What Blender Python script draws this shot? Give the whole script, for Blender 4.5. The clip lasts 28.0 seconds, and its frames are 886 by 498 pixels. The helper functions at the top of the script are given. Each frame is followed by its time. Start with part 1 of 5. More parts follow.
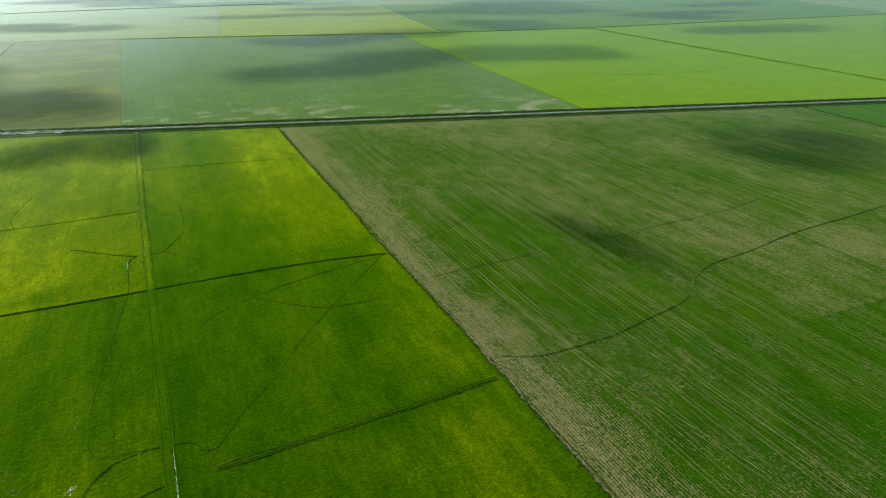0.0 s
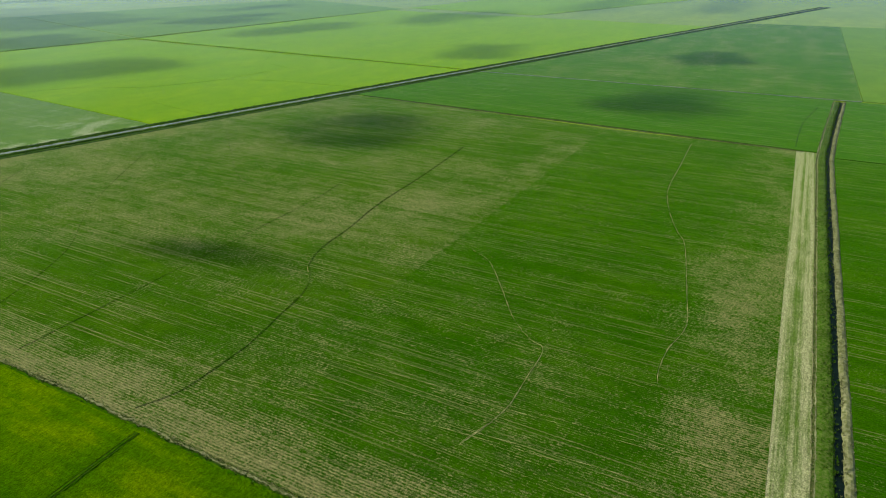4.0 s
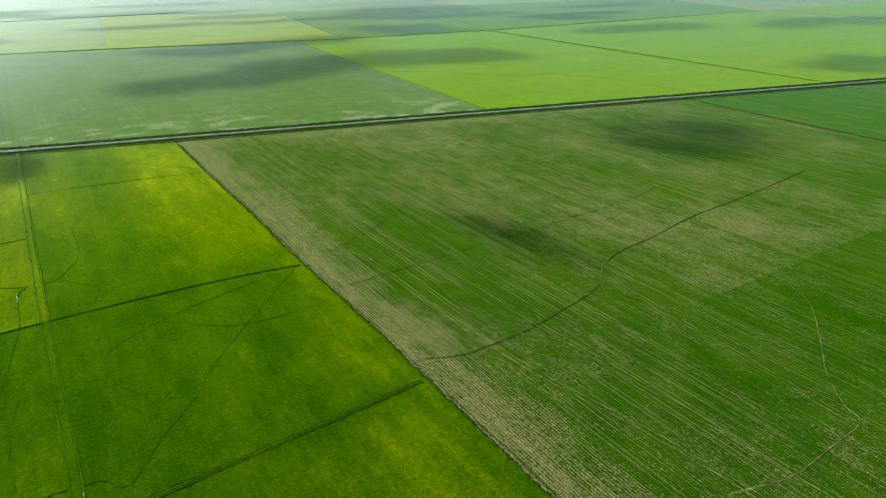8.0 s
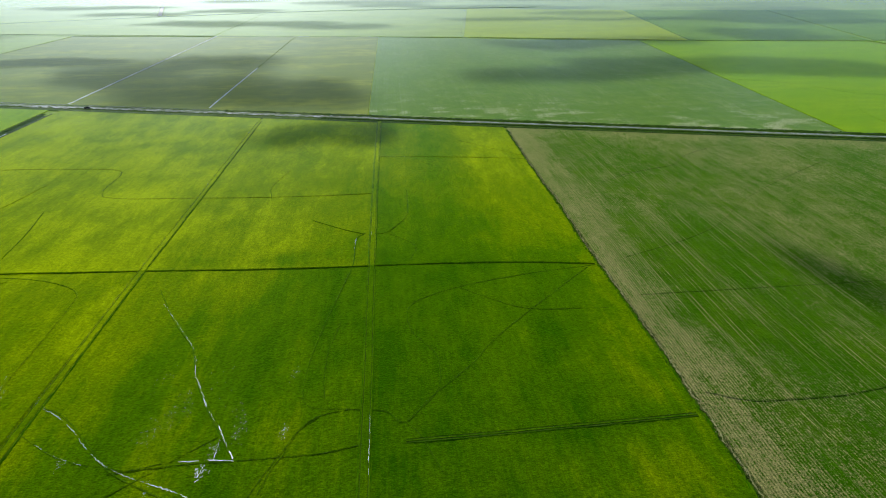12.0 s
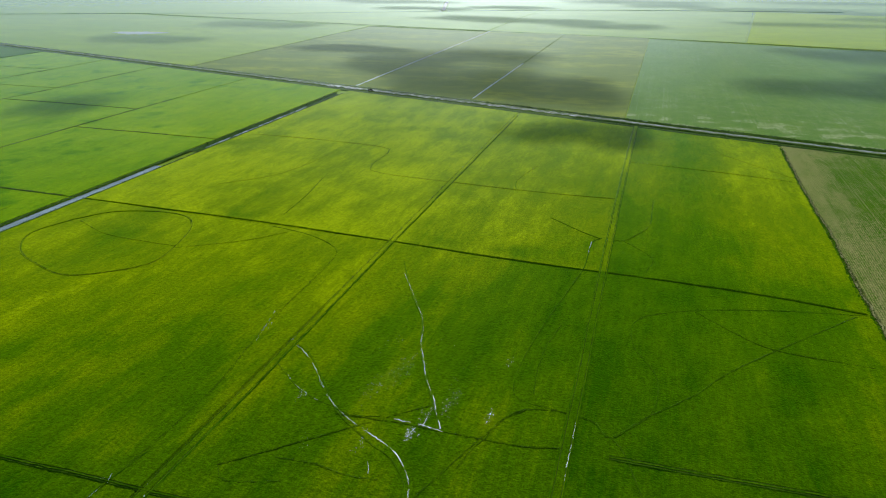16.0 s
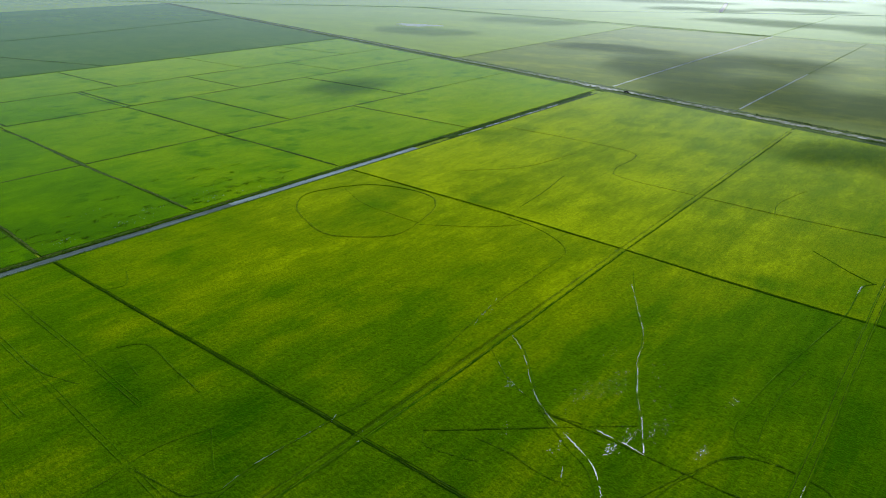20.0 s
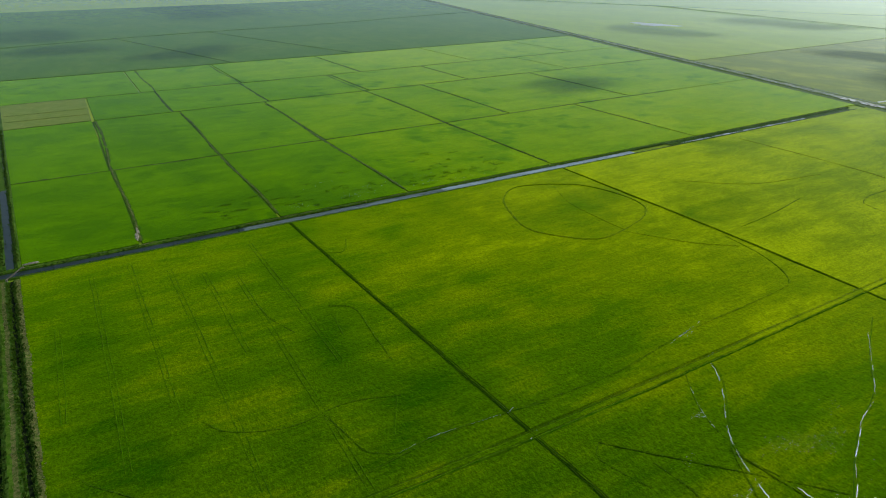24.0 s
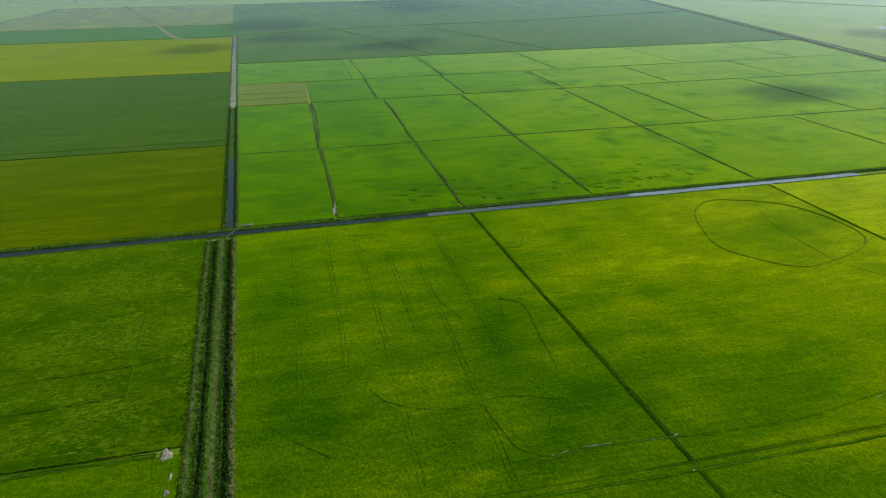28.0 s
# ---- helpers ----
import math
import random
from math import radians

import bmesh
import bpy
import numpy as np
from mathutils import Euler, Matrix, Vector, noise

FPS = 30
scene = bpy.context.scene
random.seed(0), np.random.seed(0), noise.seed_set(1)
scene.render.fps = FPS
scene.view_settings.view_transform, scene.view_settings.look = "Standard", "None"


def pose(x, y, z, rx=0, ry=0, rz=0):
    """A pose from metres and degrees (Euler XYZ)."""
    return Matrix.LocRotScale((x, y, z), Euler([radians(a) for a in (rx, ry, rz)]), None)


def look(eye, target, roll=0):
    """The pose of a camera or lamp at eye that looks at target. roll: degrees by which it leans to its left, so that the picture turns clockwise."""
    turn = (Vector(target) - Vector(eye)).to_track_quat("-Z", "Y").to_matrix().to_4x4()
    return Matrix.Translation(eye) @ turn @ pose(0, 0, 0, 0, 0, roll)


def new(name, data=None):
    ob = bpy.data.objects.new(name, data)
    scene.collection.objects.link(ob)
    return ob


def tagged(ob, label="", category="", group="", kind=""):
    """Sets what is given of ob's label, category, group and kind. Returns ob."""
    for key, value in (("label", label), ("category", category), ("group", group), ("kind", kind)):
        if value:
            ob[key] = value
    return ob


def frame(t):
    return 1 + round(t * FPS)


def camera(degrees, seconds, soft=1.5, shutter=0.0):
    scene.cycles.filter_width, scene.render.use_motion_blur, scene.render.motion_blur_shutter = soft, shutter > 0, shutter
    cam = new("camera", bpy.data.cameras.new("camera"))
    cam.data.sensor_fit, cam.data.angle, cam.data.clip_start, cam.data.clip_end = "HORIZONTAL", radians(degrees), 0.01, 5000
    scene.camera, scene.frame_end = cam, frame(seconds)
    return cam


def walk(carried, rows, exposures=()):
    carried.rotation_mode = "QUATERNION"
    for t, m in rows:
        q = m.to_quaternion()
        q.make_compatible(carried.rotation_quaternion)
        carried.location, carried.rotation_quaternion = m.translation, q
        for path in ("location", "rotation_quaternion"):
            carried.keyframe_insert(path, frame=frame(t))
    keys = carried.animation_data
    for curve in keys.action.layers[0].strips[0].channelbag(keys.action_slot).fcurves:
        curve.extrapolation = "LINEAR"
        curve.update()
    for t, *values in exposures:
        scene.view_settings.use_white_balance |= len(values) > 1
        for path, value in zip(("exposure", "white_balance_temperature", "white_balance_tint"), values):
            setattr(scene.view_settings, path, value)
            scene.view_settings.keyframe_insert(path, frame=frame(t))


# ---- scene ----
# camera: a drone hovering at one spot and panning
cam = camera(69.46, 28.0, 1.1)
PATH = [
    (0.00, pose(0, 0, 120.5, 65.26, -0.04, -24.65)),
    (0.50, pose(0, 0, 120.5, 65.31, -0.05, -31.16)),
    (1.00, pose(0, 0, 120.5, 65.36, -0.03, -38.46)),
    (1.50, pose(0, 0, 120.5, 65.43, -0.05, -45.73)),
    (2.00, pose(0, 0, 120.5, 65.48, -0.06, -52.41)),
    (2.50, pose(0, 0, 120.5, 65.53, -0.09, -59.14)),
    (2.75, pose(0, 0, 120.5, 65.55, -0.05, -61.81)),
    (3.00, pose(0, 0, 120.5, 65.56, -0.00, -63.31)),
    (3.25, pose(0, 0, 120.5, 65.58, 0.04, -63.85)),
    (3.50, pose(0, 0, 120.5, 65.60, 0.08, -63.64)),
    (3.75, pose(0, 0, 120.5, 65.61, 0.12, -62.89)),
    (4.00, pose(0, 0, 120.5, 65.63, 0.16, -61.80)),
    (4.25, pose(0, 0, 120.5, 65.64, 0.21, -60.60)),
    (4.50, pose(0, 0, 120.5, 65.66, 0.25, -59.49)),
    (5.00, pose(0, 0, 120.5, 65.66, 0.28, -57.47)),
    (5.50, pose(0, 0, 120.5, 65.65, 0.33, -55.23)),
    (6.00, pose(0, 0, 120.5, 65.64, 0.37, -50.89)),
    (6.50, pose(0, 0, 120.5, 65.64, 0.42, -46.55)),
    (7.00, pose(0, 0, 120.5, 65.63, 0.44, -42.13)),
    (7.50, pose(0, 0, 120.5, 65.63, 0.46, -37.64)),
    (8.00, pose(0, 0, 120.5, 65.62, 0.46, -33.19)),
    (8.50, pose(0, 0, 120.5, 65.62, 0.47, -28.81)),
    (9.00, pose(0, 0, 120.5, 65.61, 0.49, -24.69)),
    (9.50, pose(0, 0, 120.5, 65.62, 0.51, -20.77)),
    (10.00, pose(0, 0, 120.5, 65.63, 0.48, -16.91)),
    (10.50, pose(0, 0, 120.5, 65.65, 0.43, -13.52)),
    (11.00, pose(0, 0, 120.5, 65.65, 0.38, -10.30)),
    (11.50, pose(0, 0, 120.5, 65.65, 0.37, -7.36)),
    (12.00, pose(0, 0, 120.5, 65.64, 0.37, -4.49)),
    (12.50, pose(0, 0, 120.5, 65.64, 0.37, -1.46)),
    (14.50, pose(0, 0, 120.5, 65.63, 0.35, 9.76)),
    (15.00, pose(0, 0, 120.5, 65.64, 0.34, 12.66)),
    (15.50, pose(0, 0, 120.5, 65.65, 0.34, 15.41)),
    (16.00, pose(0, 0, 120.5, 65.67, 0.33, 18.20)),
    (16.50, pose(0, 0, 120.5, 65.67, 0.32, 20.97)),
    (17.00, pose(0, 0, 120.5, 65.67, 0.31, 23.74)),
    (17.50, pose(0, 0, 120.5, 65.67, 0.31, 26.67)),
    (18.00, pose(0, 0, 120.5, 65.67, 0.31, 29.41)),
    (18.50, pose(0, 0, 120.5, 65.67, 0.32, 32.10)),
    (19.00, pose(0, 0, 120.5, 65.67, 0.34, 34.85)),
    (19.50, pose(0, 0, 120.5, 65.67, 0.37, 37.60)),
    (20.00, pose(0, 0, 120.5, 65.66, 0.41, 40.41)),
    (20.50, pose(0, 0, 120.5, 65.65, 0.44, 43.17)),
    (21.00, pose(0, 0, 120.5, 65.64, 0.45, 45.90)),
    (21.50, pose(0, 0, 120.5, 65.63, 0.43, 48.56)),
    (23.50, pose(0, 0, 120.5, 65.56, 0.44, 57.77)),
    (24.00, pose(0, 0, 120.5, 65.54, 0.45, 59.87)),
    (24.50, pose(0, 0, 120.5, 65.52, 0.48, 61.95)),
    (25.00, pose(0, 0, 120.5, 65.49, 0.52, 64.17)),
    (25.50, pose(0, 0, 120.5, 65.47, 0.55, 66.29)),
    (26.00, pose(0, 0, 120.5, 65.46, 0.58, 68.40)),
    (26.50, pose(0, 0, 120.5, 65.45, 0.60, 70.52)),
    (27.00, pose(0, 0, 120.5, 65.44, 0.62, 72.64)),
    (27.50, pose(0, 0, 120.5, 65.44, 0.64, 74.86)),
    (28.00, pose(0, 0, 120.5, 65.43, 0.65, 76.97)),
]
walk(cam, PATH, [(0.0, -0.05, 6350, 11), (2.5, 0.12, 6500, 10), (5.0, 0.1, 6650, 4), (7.0, 0.16, 6650, 4), (8.0, 0.24, 6550, 7), (9.0, 0.17, 6500, 10), (11.0, 0.05, 6450, 10),
                 (15.0, -0.05, 6350, 10), (20.0, -0.1, 6350, 10), (24.0, -0.15, 6450, 11), (28.0, 0.03, 6450, 12)])

# ---- world and sun: hazy daylight, the sun ahead of the first view ----
SUN_AZ, SUN_EL = radians(15), radians(42)          # azimuth turned left from +y
world = bpy.data.worlds.new("hazy_sky")
scene.world = world
world.use_nodes = True
wn = world.node_tree
sky = wn.nodes.new("ShaderNodeTexSky")
sky.sky_type, sky.sun_disc = "NISHITA", False
sky.sun_elevation, sky.sun_rotation = SUN_EL, -SUN_AZ
sky.air_density, sky.dust_density, sky.ozone_density = 1.0, 1.5, 1.0
wn.links.new(sky.outputs[0], wn.nodes["Background"].inputs[0])
wn.nodes["Background"].inputs[1].default_value = 0.11
sun = new("sun", bpy.data.lights.new("sun", "SUN"))
sun.data.energy, sun.data.angle, sun.data.color = 2.6, radians(3), (1.0, 0.96, 0.88)
sun_way = Vector((-math.sin(SUN_AZ) * math.cos(SUN_EL), math.cos(SUN_AZ) * math.cos(SUN_EL), math.sin(SUN_EL)))
sun.matrix_world = look(sun_way * 3000, (0, 0, 0))

rng = np.random.default_rng(7)

# ---- materials ----


def nodes_of(name):
    m = bpy.data.materials.new(name)
    m.use_nodes = True
    t = m.node_tree
    return m, t, t.nodes["Principled BSDF"]


def noise_at(t, sx, sy, detail=3.0, rough=0.55, turn=0.0):
    """Noise on the ground plane; sx and sy are the sizes in metres of its patches."""
    pos = t.nodes.new("ShaderNodeNewGeometry")
    mp = t.nodes.new("ShaderNodeMapping")
    mp.vector_type = "TEXTURE"
    mp.inputs["Rotation"].default_value = (0, 0, radians(turn))
    mp.inputs["Scale"].default_value = (sx, sy, max(sx, sy))
    n = t.nodes.new("ShaderNodeTexNoise")
    n.inputs["Scale"].default_value = 1.0
    n.inputs["Detail"].default_value = detail
    n.inputs["Roughness"].default_value = rough
    t.links.new(pos.outputs["Position"], mp.inputs["Vector"])
    t.links.new(mp.outputs[0], n.inputs["Vector"])
    return n.outputs["Fac"]


def ramp(t, fac, lo, hi):
    r = t.nodes.new("ShaderNodeMapRange")
    r.interpolation_type = "SMOOTHSTEP"
    r.inputs["From Min"].default_value, r.inputs["From Max"].default_value = lo, hi
    t.links.new(fac, r.inputs["Value"])
    return r.outputs[0]


def blend(t, fac, a, b, mode="MIX"):
    m = t.nodes.new("ShaderNodeMix")
    m.data_type, m.blend_type = "RGBA", mode
    for k, v in ((0, fac), (6, a), (7, b)):
        if isinstance(v, (int, float)):
            m.inputs[k].default_value = v
        elif isinstance(v, tuple):
            m.inputs[k].default_value = (*v, 1)
        else:
            t.links.new(v, m.inputs[k])
    return m.outputs[2]


def scaled(t, fac, k):
    m = t.nodes.new("ShaderNodeMath")
    m.operation = "MULTIPLY"
    m.inputs[1].default_value = k
    t.links.new(fac, m.inputs[0])
    return m.outputs[0]


def arith(t, op, a, c):
    m = t.nodes.new("ShaderNodeMath")
    m.operation = op
    for k, v in enumerate((a, c)):
        if isinstance(v, (int, float)):
            m.inputs[k].default_value = v
        else:
            t.links.new(v, m.inputs[k])
    return m.outputs[0]


def sway(t, noise, amount, lo=0.3, hi=0.7):
    """Noise brought to a range of plus and minus half the amount."""
    return scaled(t, arith(t, "SUBTRACT", ramp(t, noise, lo, hi), 0.5), amount)


def stand_of(t):
    """How the crop stands at a spot, as the field's mesh carries it."""
    at = t.nodes.new("ShaderNodeAttribute")
    at.attribute_name = "stand"
    return at.outputs["Fac"]


def finish(t, b, colour, height, dist, rough, haze_gloss, spec=0.0, glow=0.0, tint=(1, 1, 1)):
    t.links.new(colour, b.inputs["Base Color"])
    b.inputs["Roughness"].default_value = rough
    b.inputs["Specular IOR Level"].default_value = spec
    if glow:      # the fringe of thin leaf tips, which the light shines through
        b.inputs["Sheen Weight"].default_value = glow
        b.inputs["Sheen Roughness"].default_value = 0.5
        b.inputs["Sheen Tint"].default_value = (*tint, 1)
    skin = b.outputs[0]
    if glow:      # waxy leaves gleam a little towards the sun
        wax = t.nodes.new("ShaderNodeBsdfGlossy")
        wax.inputs["Roughness"].default_value = 0.7
        wax.inputs["Color"].default_value = tuple(min(1.0, c * 0.75 + 0.01) for c in tint) + (1,)
        both = t.nodes.new("ShaderNodeMixShader")
        both.inputs[0].default_value = 0.02
        t.links.new(skin, both.inputs[1])
        t.links.new(wax.outputs[0], both.inputs[2])
        skin = both.outputs[0]
        t.links.new(skin, t.nodes["Material Output"].inputs["Surface"])
    if haze_gloss:      # pale bluish gloss at glancing angles, standing in for distance haze over leaves and straw
        out = t.nodes["Material Output"]
        lw = t.nodes.new("ShaderNodeLayerWeight")
        lw.inputs["Blend"].default_value = 0.5
        pw = t.nodes.new("ShaderNodeMath")
        pw.operation = "POWER"
        pw.inputs[1].default_value = 12.8
        t.links.new(lw.outputs["Facing"], pw.inputs[0])
        gl = t.nodes.new("ShaderNodeBsdfGlossy")
        gl.inputs["Roughness"].default_value = 0.27
        gl.inputs["Color"].default_value = (0.79, 0.94, 1.0, 1)
        mx = t.nodes.new("ShaderNodeMixShader")
        t.links.new(scaled(t, pw.outputs[0], haze_gloss), mx.inputs[0])
        t.links.new(skin, mx.inputs[1])
        t.links.new(gl.outputs[0], mx.inputs[2])
        t.links.new(mx.outputs[0], out.inputs["Surface"])
    if dist:
        bp = t.nodes.new("ShaderNodeBump")
        bp.inputs["Strength"].default_value = 0.8
        bp.inputs["Distance"].default_value = dist
        t.links.new(height, bp.inputs["Height"])
        t.links.new(bp.outputs[0], b.inputs["Normal"])


def crop(name, dark, mid, pale, patch=(45, 110), bias=0.0, row=(0.5, 5.0), turn=0.0, straw=None, straw_amount=0.0, straw_sizes=((1.0, 60), (30, 75)), haze_gloss=0.95, glow=0.85, grain=0.34):
    """A crop's canopy: two greens in broad patches, drill rows and leaf grain, and bare straw lines where it is thin."""
    m, t, b = nodes_of(name)
    big = ramp(t, noise_at(t, *patch, 3.0, 0.55, turn), 0.36 - bias, 0.66 - bias)
    mids = ramp(t, noise_at(t, patch[0] * 0.22, patch[1] * 0.3, 3.0, 0.6, turn), 0.35, 0.7)
    fine = noise_at(t, 0.8, 1.1, 3.0, 0.7, turn)
    rows = noise_at(t, *row, 2.0, 0.6, turn)
    col = blend(t, scaled(t, mids, 0.75), blend(t, big, mid, pale), dark)
    if straw:
        (lw, ll), (pw, pl) = straw_sizes
        s1 = ramp(t, noise_at(t, lw, ll, 4.0, 0.72, turn), 0.55 - straw_amount * 0.12, 0.64 - straw_amount * 0.11)
        s2 = ramp(t, noise_at(t, pw, pl, 4.0, 0.6, turn), 0.60 - straw_amount * 0.4, 0.74 - straw_amount * 0.3)
        s3 = ramp(t, noise_at(t, pw * 0.45, pl * 0.5, 4.0, 0.7, turn), 0.42, 0.6)
        mul = t.nodes.new("ShaderNodeMath")
        mul.operation = "MULTIPLY"
        t.links.new(s1, mul.inputs[0])
        t.links.new(s3, mul.inputs[1])
        both = t.nodes.new("ShaderNodeMath")
        both.operation = "MAXIMUM"
        t.links.new(scaled(t, mul.outputs[0], 0.95), both.inputs[0])
        comb = t.nodes.new("ShaderNodeMath")
        comb.operation = "MULTIPLY"
        t.links.new(s2, comb.inputs[0])
        t.links.new(ramp(t, noise_at(t, lw * 0.75, ll * 0.3, 4.0, 0.7, turn), 0.36, 0.58), comb.inputs[1])
        t.links.new(scaled(t, comb.outputs[0], 0.85), both.inputs[1])
        thin = both.outputs[0]
        shred = t.nodes.new("ShaderNodeMath")      # single stalks and rows show through, not a wash
        shred.operation = "ADD"
        t.links.new(scaled(t, thin, 0.55), shred.inputs[0])
        t.links.new(noise_at(t, 0.3, 2.6, 4.0, 0.75, turn), shred.inputs[1])
        shown = shred.outputs[0]
        col = blend(t, ramp(t, shown, 0.64, 1.16), col, straw)
    tone = blend(t, ramp(t, fine, 0.36, 0.64), (1 - grain,) * 3, (1 + grain * 0.7,) * 3)
    col = blend(t, 1.0, col, tone, "MULTIPLY")
    col = blend(t, 0.8, col, blend(t, ramp(t, rows, 0.3, 0.7), (0.78,) * 3, (1.2,) * 3), "MULTIPLY")
    finish(t, b, col, fine, 0.17, 0.7, haze_gloss, 0.0, glow, tuple(min(1.0, c * 3.2) for c in pale))
    return m


def paddy(name, stops, haze_gloss=0.95, glow=0.85, grain=0.5, jitter=1.0, vary=0.0, row=(0.5, 6.0)):
    """Rice by ripeness: four colours from lush dark green to gold, with clumps, drill rows and leaf grain."""
    m, t, b = nodes_of(name)
    fine = noise_at(t, 0.34, 0.34, 4.0, 0.75)
    clump = noise_at(t, 1.3, 0.75, 3.0, 0.7)
    state = stand_of(t)
    for sx, sy, amount in ((26, 60, 0.18), (8, 22, 0.16), (1.6, 16, 0.10)):
        state = arith(t, "ADD", state, sway(t, noise_at(t, sx, sy, 3.0, 0.6), amount * jitter))
    relief = noise_at(t, 0.7, 0.5, 1.0, 0.5)
    state = arith(t, "ADD", state, sway(t, clump, 0.09))
    if vary:       # each plot was sown on its own day
        info = t.nodes.new("ShaderNodeObjectInfo")
        state = arith(t, "ADD", state, scaled(t, arith(t, "SUBTRACT", info.outputs["Random"], 0.5), vary))
    cr = t.nodes.new("ShaderNodeValToRGB")
    e = cr.color_ramp.elements
    while len(e) < len(stops):
        e.new(0.5)
    for k, (at, c) in enumerate(stops):
        e[k].position, e[k].color = at, (*c, 1)
    t.links.new(state, cr.inputs[0])
    col = cr.outputs[0]
    col = blend(t, 1.0, col, blend(t, ramp(t, fine, 0.38, 0.62), (1 - grain,) * 3, (1 + grain * 0.8,) * 3), "MULTIPLY")
    col = blend(t, 1.0, col, blend(t, ramp(t, clump, 0.38, 0.62), (0.85,) * 3, (1.14,) * 3), "MULTIPLY")
    col = blend(t, 0.8, col, blend(t, ramp(t, noise_at(t, *row, 2.0, 0.6), 0.3, 0.7), (0.84,) * 3, (1.15,) * 3), "MULTIPLY")
    # hollows of the relief also get painted shade, its crests a lighter tone
    col = blend(t, 1.0, col, blend(t, ramp(t, relief, 0.32, 0.68), (0.9,) * 3, (1.09,) * 3), "MULTIPLY")
    finish(t, b, col, arith(t, "ADD", relief, scaled(t, fine, 0.12)), 0.26, 0.7, haze_gloss, 0.0, glow, tuple(min(1.0, c * 4.0) for c in stops[1][1]))
    return m


def cereal(name, dark, mid, pale, straw, wash=1.0, lines=0.6, grain=0.6, rows=0.95, patch=(9, 16), haze_gloss=0.95, glow=0.85, along=False):
    """Drilled cereal: green rows with straw between them where the stand is thin, and long straight straw lines."""
    m, t, b = nodes_of(name)
    fine = noise_at(t, 0.36, 0.4, 4.0, 0.75)
    clump = noise_at(t, 0.8, 0.9, 3.0, 0.68)
    col = blend(t, ramp(t, noise_at(t, 34, 60, 3.0, 0.55), 0.36, 0.66), mid, pale)
    col = blend(t, scaled(t, ramp(t, noise_at(t, 7, 15, 3.0, 0.6), 0.35, 0.7), 0.7), col, dark)
    thin = stand_of(t)
    state, turn = thin, 90.0 * along
    for n, amount in ((noise_at(t, *patch, 4.0, 0.62), 0.3), (noise_at(t, 0.8, 420, 2.0, 0.6, turn), 0.24), (noise_at(t, 3.2, 420, 2.0, 0.6, turn), 0.12 + 0.6 * along), (clump, 0.62 - 0.42 * along), (fine, 0.4 - 0.25 * along)):
        state = arith(t, "ADD", state, sway(t, n, amount))
    if rows:      # straw shows between the drill rows, so many metres apart
        at = t.nodes.new("ShaderNodeNewGeometry")
        wv = t.nodes.new("ShaderNodeTexWave")
        wv.inputs["Scale"].default_value = 0.314 / rows
        wv.inputs["Distortion"].default_value = 1.2
        wv.inputs["Detail"].default_value = 2.0
        wv.inputs["Detail Scale"].default_value = 0.15
        t.links.new(at.outputs["Position"], wv.inputs["Vector"])
        state = arith(t, "ADD", state, arith(t, "MULTIPLY", arith(t, "SUBTRACT", wv.outputs["Fac"], 0.5), arith(t, "ADD", scaled(t, thin, 0.25), 0.22)))
    bare = scaled(t, ramp(t, state, 0.18, 0.92), wash)
    line = arith(t, "MULTIPLY", ramp(t, noise_at(t, 0.5, 190, 2.0, 0.5, turn), 0.59, 0.68), ramp(t, noise_at(t, 15, 55, 3.0, 0.6), 0.36, 0.6))
    line = arith(t, "MULTIPLY", line, arith(t, "ADD", scaled(t, thin, 0.5), lines))
    if rows:      # tramlines in pairs, four drill rows apart
        for shift in (0.0, 1.75):
            tw = t.nodes.new("ShaderNodeTexWave")
            tw.inputs["Scale"].default_value = 0.314 / 6.1
            tw.inputs["Distortion"].default_value = 0.7
            tw.inputs["Detail Scale"].default_value = 0.02
            tw.inputs["Phase Offset"].default_value = shift
            t.links.new(t.nodes.new("ShaderNodeNewGeometry").outputs["Position"], tw.inputs["Vector"])
            pair = arith(t, "MULTIPLY", ramp(t, tw.outputs["Fac"], 0.978, 0.996), ramp(t, noise_at(t, 11, 60, 3.0, 0.6), 0.44, 0.6))
            line = arith(t, "MAXIMUM", line, scaled(t, pair, lines * 2.3))
    stalks = ramp(t, noise_at(t, 0.35, 1.6, 3.0, 0.7), 0.3, 0.6)
    line = arith(t, "MULTIPLY", line, arith(t, "ADD", scaled(t, stalks, 0.5), 0.5))
    col = blend(t, arith(t, "MAXIMUM", bare, line), col, blend(t, ramp(t, noise_at(t, 0.4, 3.0, 3.0, 0.7, turn), 0.35, 0.65), tuple(c * 0.72 for c in straw), tuple(c * 1.2 for c in straw)))
    if rows:
        col = blend(t, 1.0, col, blend(t, wv.outputs["Fac"], (0.88,) * 3, (1.1,) * 3), "MULTIPLY")
    col = blend(t, 1.0, col, blend(t, ramp(t, fine, 0.34, 0.66), (1 - grain,) * 3, (1 + grain * 0.75,) * 3), "MULTIPLY")
    finish(t, b, col, arith(t, "ADD", noise_at(t, 0.75, 0.8, 1.0, 0.5), scaled(t, fine, 0.12)), 0.28, 0.7, haze_gloss, 0.0, glow, tuple(min(1.0, c * 2.8) for c in pale))
    return m


